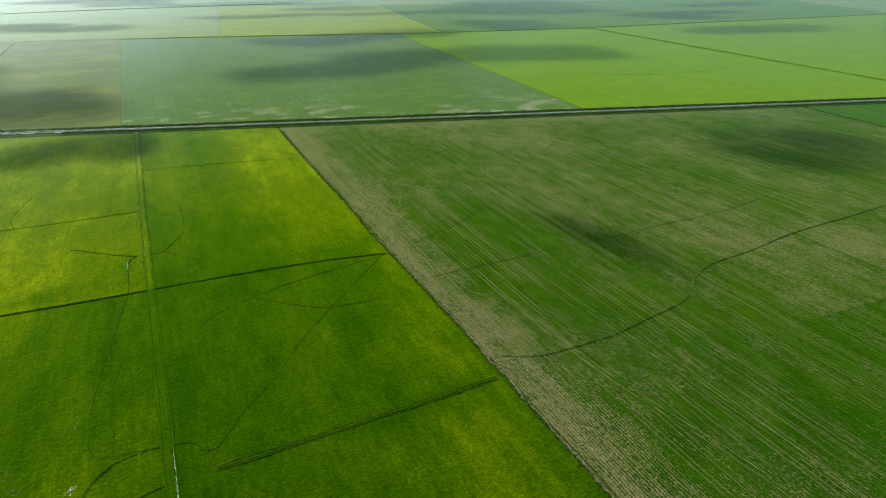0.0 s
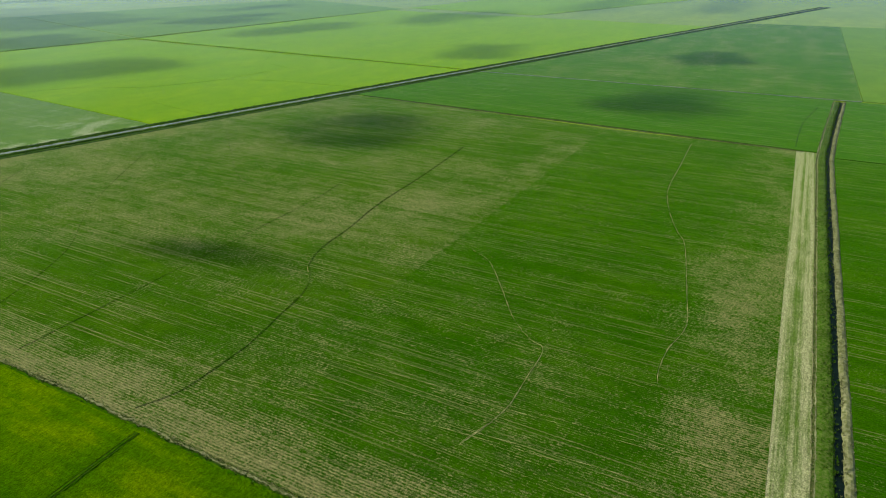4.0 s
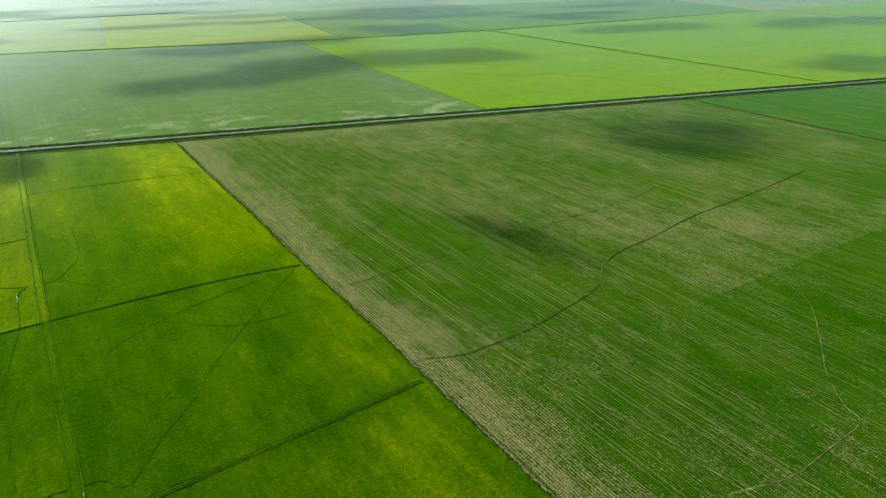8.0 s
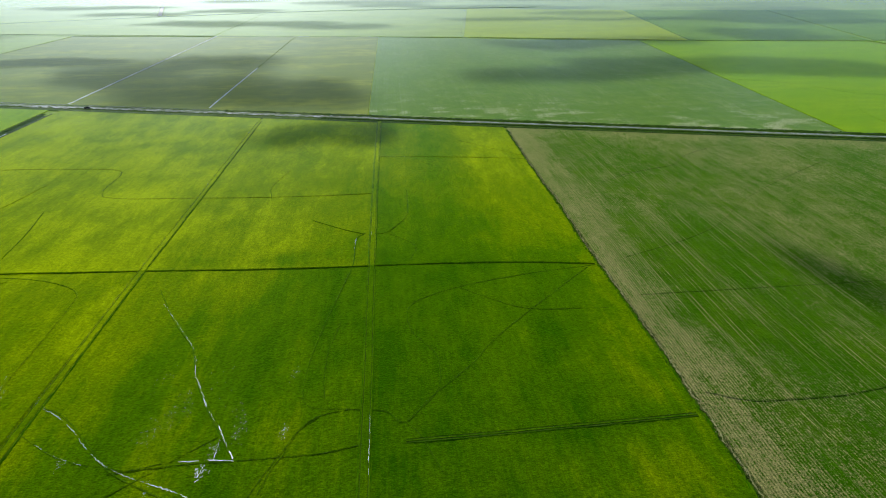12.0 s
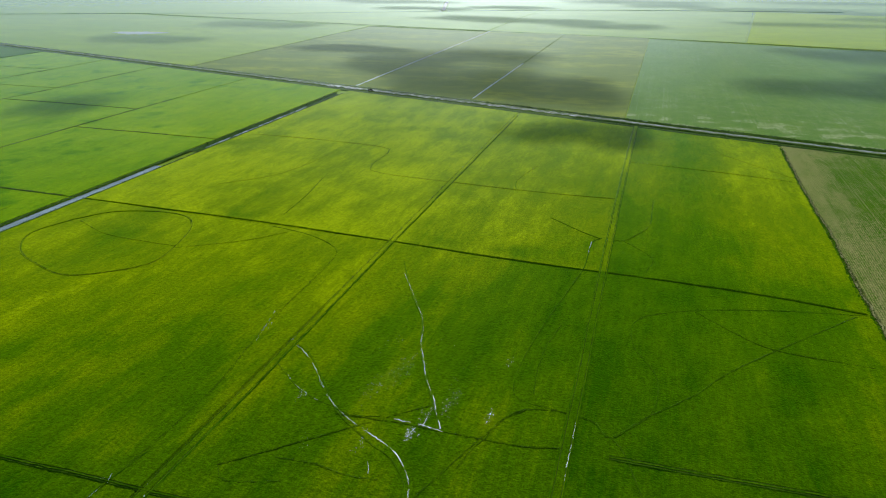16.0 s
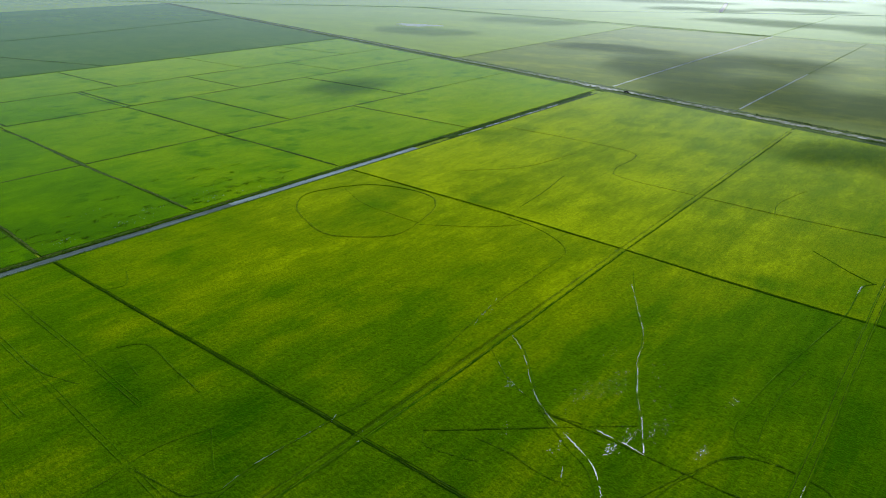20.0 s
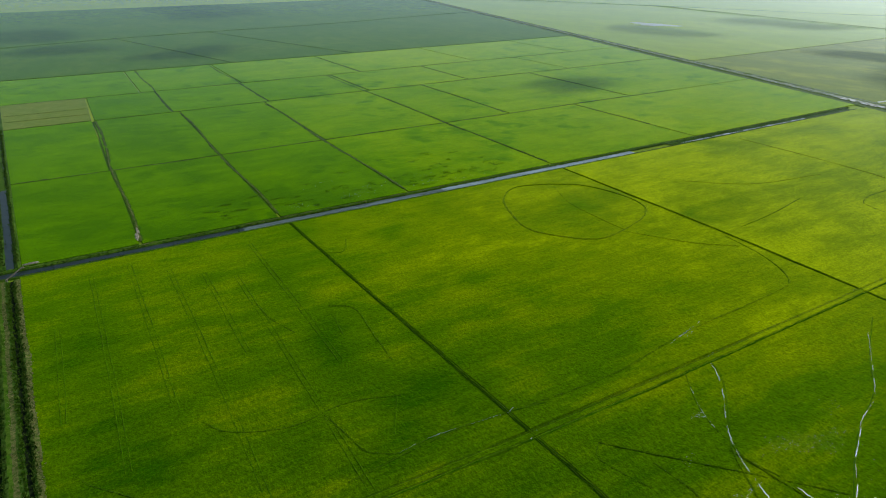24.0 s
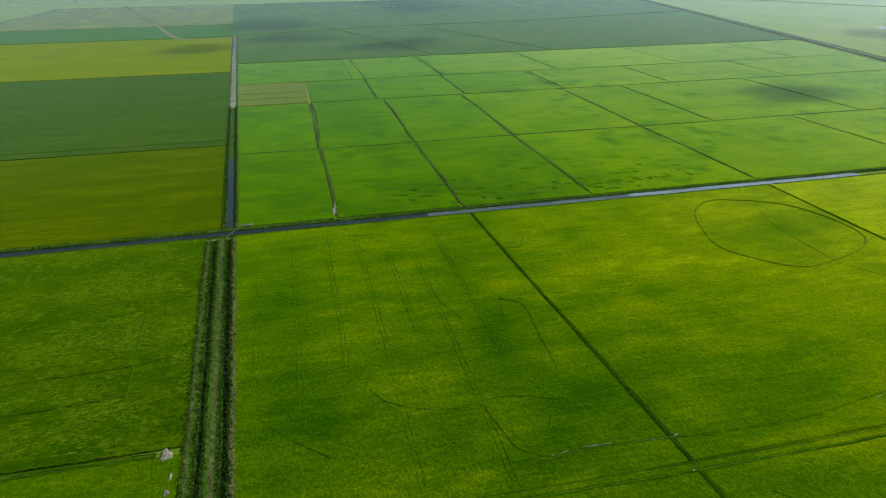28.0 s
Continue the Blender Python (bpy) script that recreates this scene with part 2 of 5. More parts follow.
def earth(name, a, c, size=2.0, dist=0.15, rough=0.85, haze_gloss=0.92, long=1.0, leafy=False):
    m, t, b = nodes_of(name)
    n1 = noise_at(t, size, size * long, 4.0, 0.65)
    n2 = noise_at(t, size * 9, size * 9 * long, 3.0, 0.55)
    col = blend(t, ramp(t, n1, 0.35, 0.68), a, c)
    col = blend(t, 0.7, col, blend(t, ramp(t, n2, 0.3, 0.7), (0.7,) * 3, (1.25,) * 3), "MULTIPLY")
    finish(t, b, col, n1, dist, rough, 0.0 if leafy else haze_gloss)
    if leafy:      # thin leaves let the light through
        tr = t.nodes.new("ShaderNodeBsdfTranslucent")
        t.links.new(col, tr.inputs["Color"])
        mx = t.nodes.new("ShaderNodeMixShader")
        mx.inputs[0].default_value = 0.5
        t.links.new(b.outputs[0], mx.inputs[1])
        t.links.new(tr.outputs[0], mx.inputs[2])
        t.links.new(mx.outputs[0], t.nodes["Material Output"].inputs["Surface"])
    return m


LUSH = [(0.0, (0.008, 0.056, 0.0)), (0.3, (0.049, 0.113, 0.0)), (0.62, (0.150, 0.206, 0.0)), (1.0, (0.35, 0.43, 0.0))]
RICE = paddy("rice_canopy", LUSH, glow=0.85, grain=0.34)
RICE_M = RICE_N = RICE_W = RICE_WN = RICE
RICE_S = crop("patchy_lodged_rice", (0.008, 0.048, 0.0), (0.017, 0.070, 0.0), (0.05, 0.10, 0.0), (26, 40), straw=(0.10, 0.16, 0.004), straw_amount=0.55, straw_sizes=((1.0, 4.5), (22, 30)))
PLOT = paddy("young_rice_canopy", [(0.0, (0.008, 0.048, 0.002)), (0.35, (0.062, 0.150, 0.0)), (0.65, (0.150, 0.240, 0.0)), (1.0, (0.26, 0.35, 0.0))], 0.95, vary=0.16, grain=0.34)
PATCHY = cereal("patchy_cereal", (0.014, 0.066, 0.0), (0.024, 0.088, 0.001), (0.046, 0.110, 0.002), (0.245, 0.222, 0.092), lines=0.42, grain=0.4, haze_gloss=0.75)
CEREAL = cereal("dense_cereal", (0.010, 0.058, 0.0), (0.018, 0.083, 0.0), (0.038, 0.108, 0.001), (0.245, 0.222, 0.086), lines=0.28, grain=0.4, haze_gloss=0.65)
DEEP = cereal("dark_green_cereal", (0.016, 0.080, 0.001), (0.026, 0.105, 0.002), (0.046, 0.128, 0.003), (0.25, 0.238, 0.088), lines=0.4, haze_gloss=0.7)
BRIGHT = crop("bright_green_rice", (0.065, 0.175, 0.002), (0.10, 0.22, 0.002), (0.155, 0.265, 0.003), (120, 50), grain=0.22, haze_gloss=0.7)
BLUE = cereal("blue_green_crop", (0.040, 0.108, 0.015), (0.064, 0.142, 0.020), (0.10, 0.174, 0.024), (0.38, 0.38, 0.23), 0.95, 0.15, 0.2, 0, (26, 14))
BROWN = crop("fallow_stubble", (0.062, 0.114, 0.025), (0.098, 0.152, 0.029), (0.23, 0.275, 0.032), (90, 45), -0.04, grain=0.22, glow=0.35, haze_gloss=0.85)
OLIVE = crop("olive_rice", (0.012, 0.046, 0.0), (0.026, 0.064, 0.0), (0.072, 0.105, 0.0), (14, 90), haze_gloss=0.5)
YELLOW = crop("yellow_ripening_rice", (0.05, 0.10, 0.0), (0.08, 0.128, 0.0), (0.13, 0.165, 0.0), (60, 200), grain=0.22, haze_gloss=0.4)
FARGOLD = crop("far_ripening_rice", (0.078, 0.150, 0.002), (0.13, 0.210, 0.002), (0.23, 0.290, 0.002), (170, 60), grain=0.22, haze_gloss=0.75)
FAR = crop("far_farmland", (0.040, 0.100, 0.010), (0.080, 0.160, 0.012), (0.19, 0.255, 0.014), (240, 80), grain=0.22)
# TEAL's blue and PALEGREEN's paleness put distance haze into the crop colours
TEAL = crop("far_haze_blue_crop", (0.018, 0.060, 0.009), (0.032, 0.086, 0.012), (0.062, 0.116, 0.014), (120, 60), grain=0.3, haze_gloss=0.75)
PALEGREEN = crop("pale_hazy_crop", (0.042, 0.118, 0.008), (0.062, 0.145, 0.010), (0.105, 0.185, 0.011), (90, 60), grain=0.3, haze_gloss=0.75)
WEEDY = crop("weedy_fallow", (0.034, 0.088, 0.005), (0.06, 0.112, 0.009), (0.12, 0.15, 0.022), (12, 12))
DUSK = crop("dull_green_crop", (0.015, 0.050, 0.006), (0.024, 0.064, 0.007), (0.044, 0.088, 0.007), (24, 90), grain=0.3, haze_gloss=0.5)
GRASS = earth("verge_grass", (0.03, 0.09, 0.004), (0.075, 0.135, 0.016), 1.6, 0.06)
BANK = earth("rough_bank_grass", (0.022, 0.065, 0.006), (0.055, 0.105, 0.016), 1.8, 0.06)
GRASS_LEAF = earth("verge_grass_leaves", (0.05, 0.14, 0.006), (0.11, 0.19, 0.02), 1.6, 0.0, leafy=True)
BANK_LEAF = earth("bank_grass_leaves", (0.035, 0.095, 0.008), (0.08, 0.14, 0.02), 1.8, 0.0, leafy=True)
DRYBANK = earth("dry_bank_grass", (0.17, 0.19, 0.06), (0.30, 0.30, 0.14), 1.2, 0.06)
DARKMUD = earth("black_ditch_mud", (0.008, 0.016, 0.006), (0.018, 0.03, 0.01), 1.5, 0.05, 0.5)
DRYGRASS = earth("mixed_dry_grass", (0.045, 0.085, 0.012), (0.145, 0.15, 0.05), 0.9, 0.06)
DRY_LEAF = earth("dry_grass_leaves", (0.21, 0.23, 0.075), (0.36, 0.36, 0.17), 1.2, 0.0, leafy=True)
PALE = earth("straw_line", (0.19, 0.22, 0.05), (0.42, 0.40, 0.15), 0.8, 0.1, haze_gloss=0.0, long=4.0)
BANKGREEN = earth("ditch_bank_grass", (0.05, 0.125, 0.006), (0.125, 0.175, 0.035), 0.9, 0.06)
# trodden leaves beside tracks, brightened in colour as a sunlit edge
LIT_LIP = earth("sunlit_trodden_lip", (0.026, 0.105, 0.0), (0.075, 0.165, 0.002), 1.2, 0.1, long=3.0)
# mud darkened so that rut and ditch floors carry painted shade
SHADE_MUD = earth("shade_dark_mud", (0.024, 0.07, 0.004), (0.05, 0.10, 0.008), 1.0, 0.05, 0.6)
DIRT = earth("pale_dirt_road", (0.17, 0.215, 0.13), (0.30, 0.36, 0.24), 1.5, 0.05, 0.8, 0.12, 1.5)
CLAY = earth("dug_clay", (0.16, 0.16, 0.10), (0.40, 0.38, 0.27), 0.8, 0.2)


def water(name, tint, rough, spec=0.5):
    m, t, b = nodes_of(name)
    n = noise_at(t, 1.2, 2.0, 3.0, 0.6)
    col = blend(t, ramp(t, noise_at(t, 4, 25, 3.0, 0.6), 0.4, 0.7), tint, tuple(c * 1.6 for c in tint))
    finish(t, b, col, n, 0.015, rough, 0.0, spec)
    return m


# pale base colour carries most of the sky's reflection
CANAL = water("sky_pale_canal_water", (0.17, 0.24, 0.23), 0.2)
# darker copies of the canal water: weed, and reflection dimming into painted shade
HALF_SHADED = water("half_shaded_canal_water", (0.070, 0.105, 0.085), 0.25, 0.4)
SHADED_WEEDY = water("shaded_weedy_water", (0.010, 0.022, 0.014), 0.3, 0.25)
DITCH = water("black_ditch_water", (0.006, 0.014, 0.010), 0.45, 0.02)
# bright sky glint painted into the base colour of puddles and wet roads
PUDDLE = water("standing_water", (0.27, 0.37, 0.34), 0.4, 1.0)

# ---- builders ----
TONES = {}     # how the crop stands, by field
TOP = 0.5      # height of the crop's canopy over the ground sheet


def mesh_object(name, verts, faces, mat, parent=None, label="", mats=None, index=None, smooth=False):
    me = bpy.data.meshes.new(name)
    me.from_pydata([tuple(v) for v in verts], [], faces)
    for k in (mats or [mat]):
        me.materials.append(k)
    if index is not None:
        me.polygons.foreach_set("material_index", index)
    if smooth:
        me.polygons.foreach_set("use_smooth", [True] * len(me.polygons))
    me.update()
    ob = new(name, me)
    ob.parent = parent
    if label:
        ob["label"] = label
    return ob


def thing(name, label, category, group="", kind="", at=(0, 0, 0)):
    ob = new(name)
    ob.location = at
    ob.empty_display_size = 2
    return tagged(ob, label, category, group, kind)


def wave(x, y, size):
    """A smooth unevenness of about -1 to 1."""
    return (np.sin(x / size + 1.3 * np.sin(y / size * 0.7)) + np.sin(y / size * 1.1 + 1.7 * np.sin(x / size * 0.6 + 2.0))) * 0.5


def lumps(x, y, sx, sy, seed):
    """Smooth random unevenness of about -1 to 1 in patches of sx by sy metres, two octaves deep."""
    r = np.random.default_rng(seed)
    out = np.zeros_like(x)
    for k, amp in ((1.0, 0.7), (2.1, 0.4)):
        u, v = x / sx * k + 731.3 * k, y / sy * k + 517.7 * k
        i, j = np.floor(u).astype(int), np.floor(v).astype(int)
        f, h = u - i, v - j
        f, h = f * f * (3 - 2 * f), h * h * (3 - 2 * h)
        table = r.uniform(-1, 1, (256, 256))
        at = [table[(i + a) % 256, (j + b) % 256] for a, b in ((0, 0), (1, 0), (0, 1), (1, 1))]
        out += amp * (at[0] * (1 - f) * (1 - h) + at[1] * f * (1 - h) + at[2] * (1 - f) * h + at[3] * f * h)
    return out


def rise(v, lo, hi):
    q = np.clip((v - lo) / (hi - lo), 0, 1)
    return q * q * (3 - 2 * q)


def spots(x, y, rows):
    """Soft ragged patches: centre, half widths and amount."""
    u, v = x + 5 * lumps(x, y, 14, 14, 91), y + 7 * lumps(x, y, 14, 20, 92)
    return sum(a * np.exp(-((u - cx) / rx) ** 2 - ((v - cy) / ry) ** 2) for cx, cy, rx, ry, a in rows)


def slab(name, corners, mat, parent, cell=3.0, top=TOP, rough=0.05, label="", lip=0.5, tone=None):
    """A field's canopy between four corners (in order), uneven on top, with sloping edges down to the ground."""
    a, b, c, d = (np.array(p, float) for p in corners)
    nu = int(np.clip(max(np.linalg.norm(b - a), np.linalg.norm(c - d)) / cell, 2, 640))
    nv = int(np.clip(max(np.linalg.norm(d - a), np.linalg.norm(c - b)) / cell, 2, 640))
    u, v = np.meshgrid(np.linspace(0, 1, nu + 1), np.linspace(0, 1, nv + 1))
    u, v = u[..., None], v[..., None]
    p = a * (1 - u) * (1 - v) + b * u * (1 - v) + c * u * v + d * (1 - u) * v
    x, y = p[..., 0], p[..., 1]
    z = top + rough * (wave(x, y, 9.0) + 0.6 * wave(x, y, 2.7)) + rng.normal(0, rough * 1.5, x.shape) * np.clip(1.35 - np.hypot(x, y) / 320, 0.12, 1.0)
    w = nu + 1
    verts = np.stack([x, y, z], -1).reshape(-1, 3)
    faces = [(j * w + i, j * w + i + 1, (j + 1) * w + i + 1, (j + 1) * w + i) for j in range(nv) for i in range(nu)]
    rim = [*range(w), *(j * w + nu for j in range(1, nv + 1)), *(nv * w + i for i in range(nu - 1, -1, -1)), *(j * w for j in range(nv - 1, 0, -1))]
    mid = (a + b + c + d) / 4
    n0 = len(verts)
    m = len(rim)
    low = [tuple(verts[k]) for k in rim]
    for k in rim:
        o = verts[k, :2] - mid
        o = o / np.linalg.norm(o) * lip
        low.append((verts[k, 0] + o[0], verts[k, 1] + o[1], 0.0))
    verts = np.vstack([verts, low])
    faces += [(n0 + k, n0 + m + k, n0 + m + (k + 1) % m, n0 + (k + 1) % m) for k in range(m)]
    ob = mesh_object(name, verts, faces, mat, parent, label, smooth=True)
    if tone:
        ob.data.attributes.new("stand", "FLOAT", "POINT").data.foreach_set("value", np.clip(tone(verts[:, 0], verts[:, 1]), 0, 1.2).astype(np.float32))
    return ob


def glide(points, step=2.0, closed=False):
    """A smooth line through the points, with its sideways direction."""
    p = np.array(points, float)
    if closed:
        p = np.vstack([p[-1], p, p[0], p[1]])
    else:
        p = np.vstack([2 * p[0] - p[1], p, 2 * p[-1] - p[-2]])
    out = []
    for i in range(1, len(p) - 2):
        n = max(1, int(np.linalg.norm(p[i + 1] - p[i]) / step))
        for k in range(n):
            s = k / n
            out.append(0.5 * (2 * p[i] + (p[i + 1] - p[i - 1]) * s + (2 * p[i - 1] - 5 * p[i] + 4 * p[i + 1] - p[i + 2]) * s * s
                              + (3 * p[i] - p[i - 1] - 3 * p[i + 1] + p[i + 2]) * s ** 3))
    out.append(p[-2])
    out = np.array(out)
    d = np.gradient(out, axis=0)
    d /= np.linalg.norm(d, axis=1)[:, None] + 1e-9
    return out, np.stack([-d[:, 1], d[:, 0]], 1)


def sweep(name, points, profile, mats, index, parent, base=TOP + 0.11, step=2.0, wob=0.12, label="", closed=False, fade=0.0):
    """A profile of (sideways, height) carried along a line, a little uneven; index gives each strip's material."""
    line, side = glide(points, step, closed)
    n, m = len(line), len(profile)
    o = np.array([q[0] for q in profile])
    h = np.array([q[1] for q in profile])
    drift = np.convolve(rng.normal(0, 1, n + 8), np.ones(9) / 4, "valid") * wob
    off = o[None, :] + drift[:, None] * 0.7 + rng.normal(0, wob * 0.35, (n, m))
    hgt = base + h[None, :] * (1 + rng.normal(0, 0.12, (n, m)))
    if fade:      # the line is worn shallow in places
        sink = np.convolve(rng.normal(0, 1, n + 24), np.ones(25) / 5, "valid")
        hgt = hgt - (np.clip(sink, 0, 1.2) * fade)[:, None]
    xy = line[:, None, :] + side[:, None, :] * off[..., None]
    verts = np.concatenate([xy, hgt[..., None]], -1).reshape(-1, 3)
    faces, idx = [], []
    for j in range(n - 1):
        for i in range(m - 1):
            faces.append((j * m + i, (j + 1) * m + i, (j + 1) * m + i + 1, j * m + i + 1))
            idx.append(index[i])
    ob = mesh_object(name, verts, faces, None, parent, label, mats=mats, index=idx, smooth=False)
    if parent.name in TONES:      # the leaves beside a track are as ripe as the field
        ob.data.attributes.new("stand", "FLOAT", "POINT").data.foreach_set("value", np.clip(TONES[parent.name](verts[:, 0], verts[:, 1]), 0, 1.2).astype(np.float32))
    return ob


def ruts(points, parent, crop_mat, gauge=1.1, depth=0.24, label="pair of wheel ruts pressed into the crop"):
    """Two wheel ruts with pushed-up lips and a strip of crop between them."""
    g = gauge
    prof = [(-g - .8, -.12), (-g - .38, depth), (-g - .09, .04), (-g + .12, .04), (-g + .42, depth * .8), (0, .16),
            (g - .42, depth * .8), (g - .12, .04), (g + .09, .04), (g + .38, depth), (g + .8, -.12)]
    return sweep("wheel_track", points, prof, [crop_mat, SHADE_MUD, LIT_LIP], [2, 0, 1, 0, 0, 0, 0, 1, 0, 2], parent, label=label, fade=0.09)


def furrow(points, parent, crop_mat, width=0.36, depth=0.3, label="narrow furrow winding through the crop", closed=False):
    w, depth = width * 0.36, depth * 0.24
    prof = [(-w - .2, -.12), (-w, depth), (-w * .35, .03), (w * .35, .03), (w, depth), (w + .2, -.12)]
    return sweep("furrow", points, prof, [crop_mat, SHADE_MUD, PALE if crop_mat in (PATCHY, CEREAL) else LIT_LIP], [0, 0, 1, 0, 2], parent, label=label, step=1.5, closed=closed, fade=0.05)


def levee(points, parent, crop_mat, label="low earth levee with a ditch beside it", size=1.0, tall=1.0):
    prof = [(a * size, b * (tall if b > 0.1 else 1)) for a, b in ((-1.1, -.12), (-.85, .12), (-.7, .02), (-.36, .02), (-.2, .16), (.2, .2), (.36, .02), (.66, .02), (.85, .14), (1.1, -.12))]
    return sweep("levee", points, prof, [crop_mat, SHADE_MUD, LIT_LIP], [2, 0, 1, 0, 2, 0, 1 if size > 0.7 else 0, 0, 2], parent, label=label, wob=0.16)


def pool(name, line, parent, width=0.5, z=TOP + 0.07, gap=0.45, seed=1, mat=None, run_of=(4, 20), rag=0.08):
    """Standing water along a line: a chain of ragged pools."""
    r = np.random.default_rng(seed)
    pts, side = glide(line, 0.35)
    verts, faces = [], []
    k = 0
    while k < len(pts) - 3:
        n = int(r.integers(*run_of))
        run = range(k, min(k + n, len(pts)))
        base = len(verts)
        for j in run:
            e = min(1.0, 2.2 * math.sin(math.pi * (j - k + 0.2) / n))
            w = width * max(0.12, e) * r.uniform(0.85 - rag * 5.8, 0.85) * (0.3 + 0.9 * abs(math.sin(j * 0.11 + seed) * math.cos(j * 0.043 + seed * 2)))
            s = r.normal(0, rag)
            for q in (-1, 1):
                v = pts[j] + side[j] * (q * w / 2 + s)
                verts.append((v[0], v[1], z))
        for j in range(len(run) - 1):
            faces.append((base + 2 * j, base + 2 * j + 2, base + 2 * j + 3, base + 2 * j + 1))
        k += n + int(r.integers(0, 1 + int(12 * gap)))
    return mesh_object(name, verts, faces, mat or PUDDLE, parent, "shallow standing water, painted pale as the sky it mirrors")


def speckle(name, x, y, spread, count, parent, mat, seed=1, size=0.3, z=TOP + 0.16, label="slivers of open water between the plants"):
    """Scattered slivers of open water among the plants."""
    r = np.random.default_rng(seed)
    verts, faces = [], []
    for k in range(count):
        c = np.array([x, y]) + r.normal(0, spread, 2) * (0.7, 1.9)
        a = r.normal(1.2, 0.6)
        d, e = np.array([math.cos(a), math.sin(a)]), np.array([-math.sin(a), math.cos(a)])
        l, w = size * r.uniform(0.5, 2.6), size * r.uniform(0.12, 0.36)
        o = len(verts)
        lift = r.uniform(0, 0.06)
        for p, q in ((-1, -.2), (-.3, -1), (.6, -.7), (1, .2), (.2, 1), (-.6, .6)):
            v = c + d * p * l / 2 + e * q * w / 2
            verts.append((v[0], v[1], z + lift))
        faces.append(tuple(range(o, o + 6)))
    ob = mesh_object(name, verts, faces, mat, parent, label)
    ob["kind"] = "stuff"
    return ob


def mound(name, x, y, rx, ry, h, mat, parent, seed=1, base=0.0, label=""):
    """An irregular low heap."""
    r = np.random.default_rng(seed)
    n, rings = 22, 5
    lobes = 1 + 0.28 * np.convolve(np.tile(r.normal(0, 1, n), 3), np.ones(3) / 2, "same")[n:2 * n]
    verts = [(x, y, base + h)]
    for k in range(1, rings + 1):
        f = k / rings
        for j in range(n):
            a = 2 * math.pi * j / n
            verts.append((x + rx * f * lobes[j] * math.cos(a), y + ry * f * lobes[j] * math.sin(a), base + h * (1 - f * f) * r.uniform(0.55, 1.2) - 0.05 * (k == rings)))
    faces = [(0, 1 + j, 1 + (j + 1) % n) for j in range(n)]
    for k in range(rings - 1):
        o = 1 + k * n
        faces += [(o + j, o + n + j, o + n + (j + 1) % n, o + (j + 1) % n) for j in range(n)]
    return mesh_object(name, verts, faces, mat, parent, label)


def tufts(name, spots, size, mat, parent, blades=5, seed=3, label="", kind="stuff", base=0.0):
    """Clumps of upright leaves at the spots, joined."""
    mat = {GRASS: GRASS_LEAF, BANK: BANK_LEAF, DRYBANK: DRY_LEAF, DRYGRASS: DRY_LEAF}.get(mat, mat)
    r = np.random.default_rng(seed)
    spots = np.asarray(spots, float)
    n = len(spots)
    if spots.shape[1] == 2:
        spots = np.column_stack([spots, np.full(n, base)])
    s = size * r.uniform(0.55, 1.4, (n, 1))
    verts = np.zeros((n, blades, 4, 3))
    for k in range(blades):
        a = r.uniform(0, 2 * math.pi, n)
        d = np.stack([np.cos(a), np.sin(a)], 1)
        e = np.stack([-d[:, 1], d[:, 0]], 1)
        root = spots[:, :2] + d * s * 0.12
        tip = spots[:, :2] + d * s * r.uniform(0.35, 0.8, (n, 1))
        h = (s[:, 0] * r.uniform(0.6, 1.1, n))
        verts[:, k, 0, :2] = root - e * s * 0.22
        verts[:, k, 1, :2] = root + e * s * 0.22
        verts[:, k, 2, :2] = tip + e * s * 0.16
        verts[:, k, 3, :2] = tip - e * s * 0.16
        verts[:, k, 0, 2] = verts[:, k, 1, 2] = spots[:, 2] - 0.05
        verts[:, k, 2, 2] = spots[:, 2] + h
        verts[:, k, 3, 2] = spots[:, 2] + h * 0.85
    v = verts.reshape(-1, 3)
    f = np.arange(len(v)).reshape(-1, 4)
    ob = mesh_object(name, v, f.tolist(), mat, parent, label)
    if kind:
        ob["kind"] = kind
    return ob


def strewn(points, count, spread, seed=1, z=0.0):
    """Random spots along a line, within so many metres of it."""
    r = np.random.default_rng(seed)
    line, side = glide(points, 1.0)
    k = r.integers(0, len(line), count)
    xy = line[k] + side[k] * r.uniform(-spread, spread, (count, 1)) + r.normal(0, 0.4, (count, 2))
    return np.column_stack([xy, np.full(count, z)])


# ---- the plan: x runs along the west-east grid, y along the north grid ----
def canal_y(x):
    """The centre line of the main canal, which crosses the grid aslant."""
    return 607 - 0.2695 * (x + 300)


def lane_y(x):
    """The centre line of the lane with ditches that runs along the south side."""
    return -38 + 0.0585 * (x + 305) if x < -120 else -27.2 - 0.03 * (x + 120) * 0.2


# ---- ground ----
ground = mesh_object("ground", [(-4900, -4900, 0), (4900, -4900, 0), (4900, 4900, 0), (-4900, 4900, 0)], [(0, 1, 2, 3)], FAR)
tagged(ground, "flat hazy green farmland reaching to the horizon", "ground", "", "structure")


def field(corners, mat, label, group="", cell=3.0, name="rice_field", rough=0.05, top=TOP, lip=0.5, tone=None):
    f = thing(name, label, "field", group)
    if tone:
        TONES[f.name] = tone
    slab("crop", corners, mat, f, cell, top, rough, "", lip, tone)
    return f


# how ripe each rice field stands (0 lush, 1 gold), and how thin each cereal field (1 bare straw)
def streaks(x, y, seed):
    return lumps(x, y, 5, 170, seed) * 0.4 + lumps(x, y, 15, 130, seed + 1) * 0.8


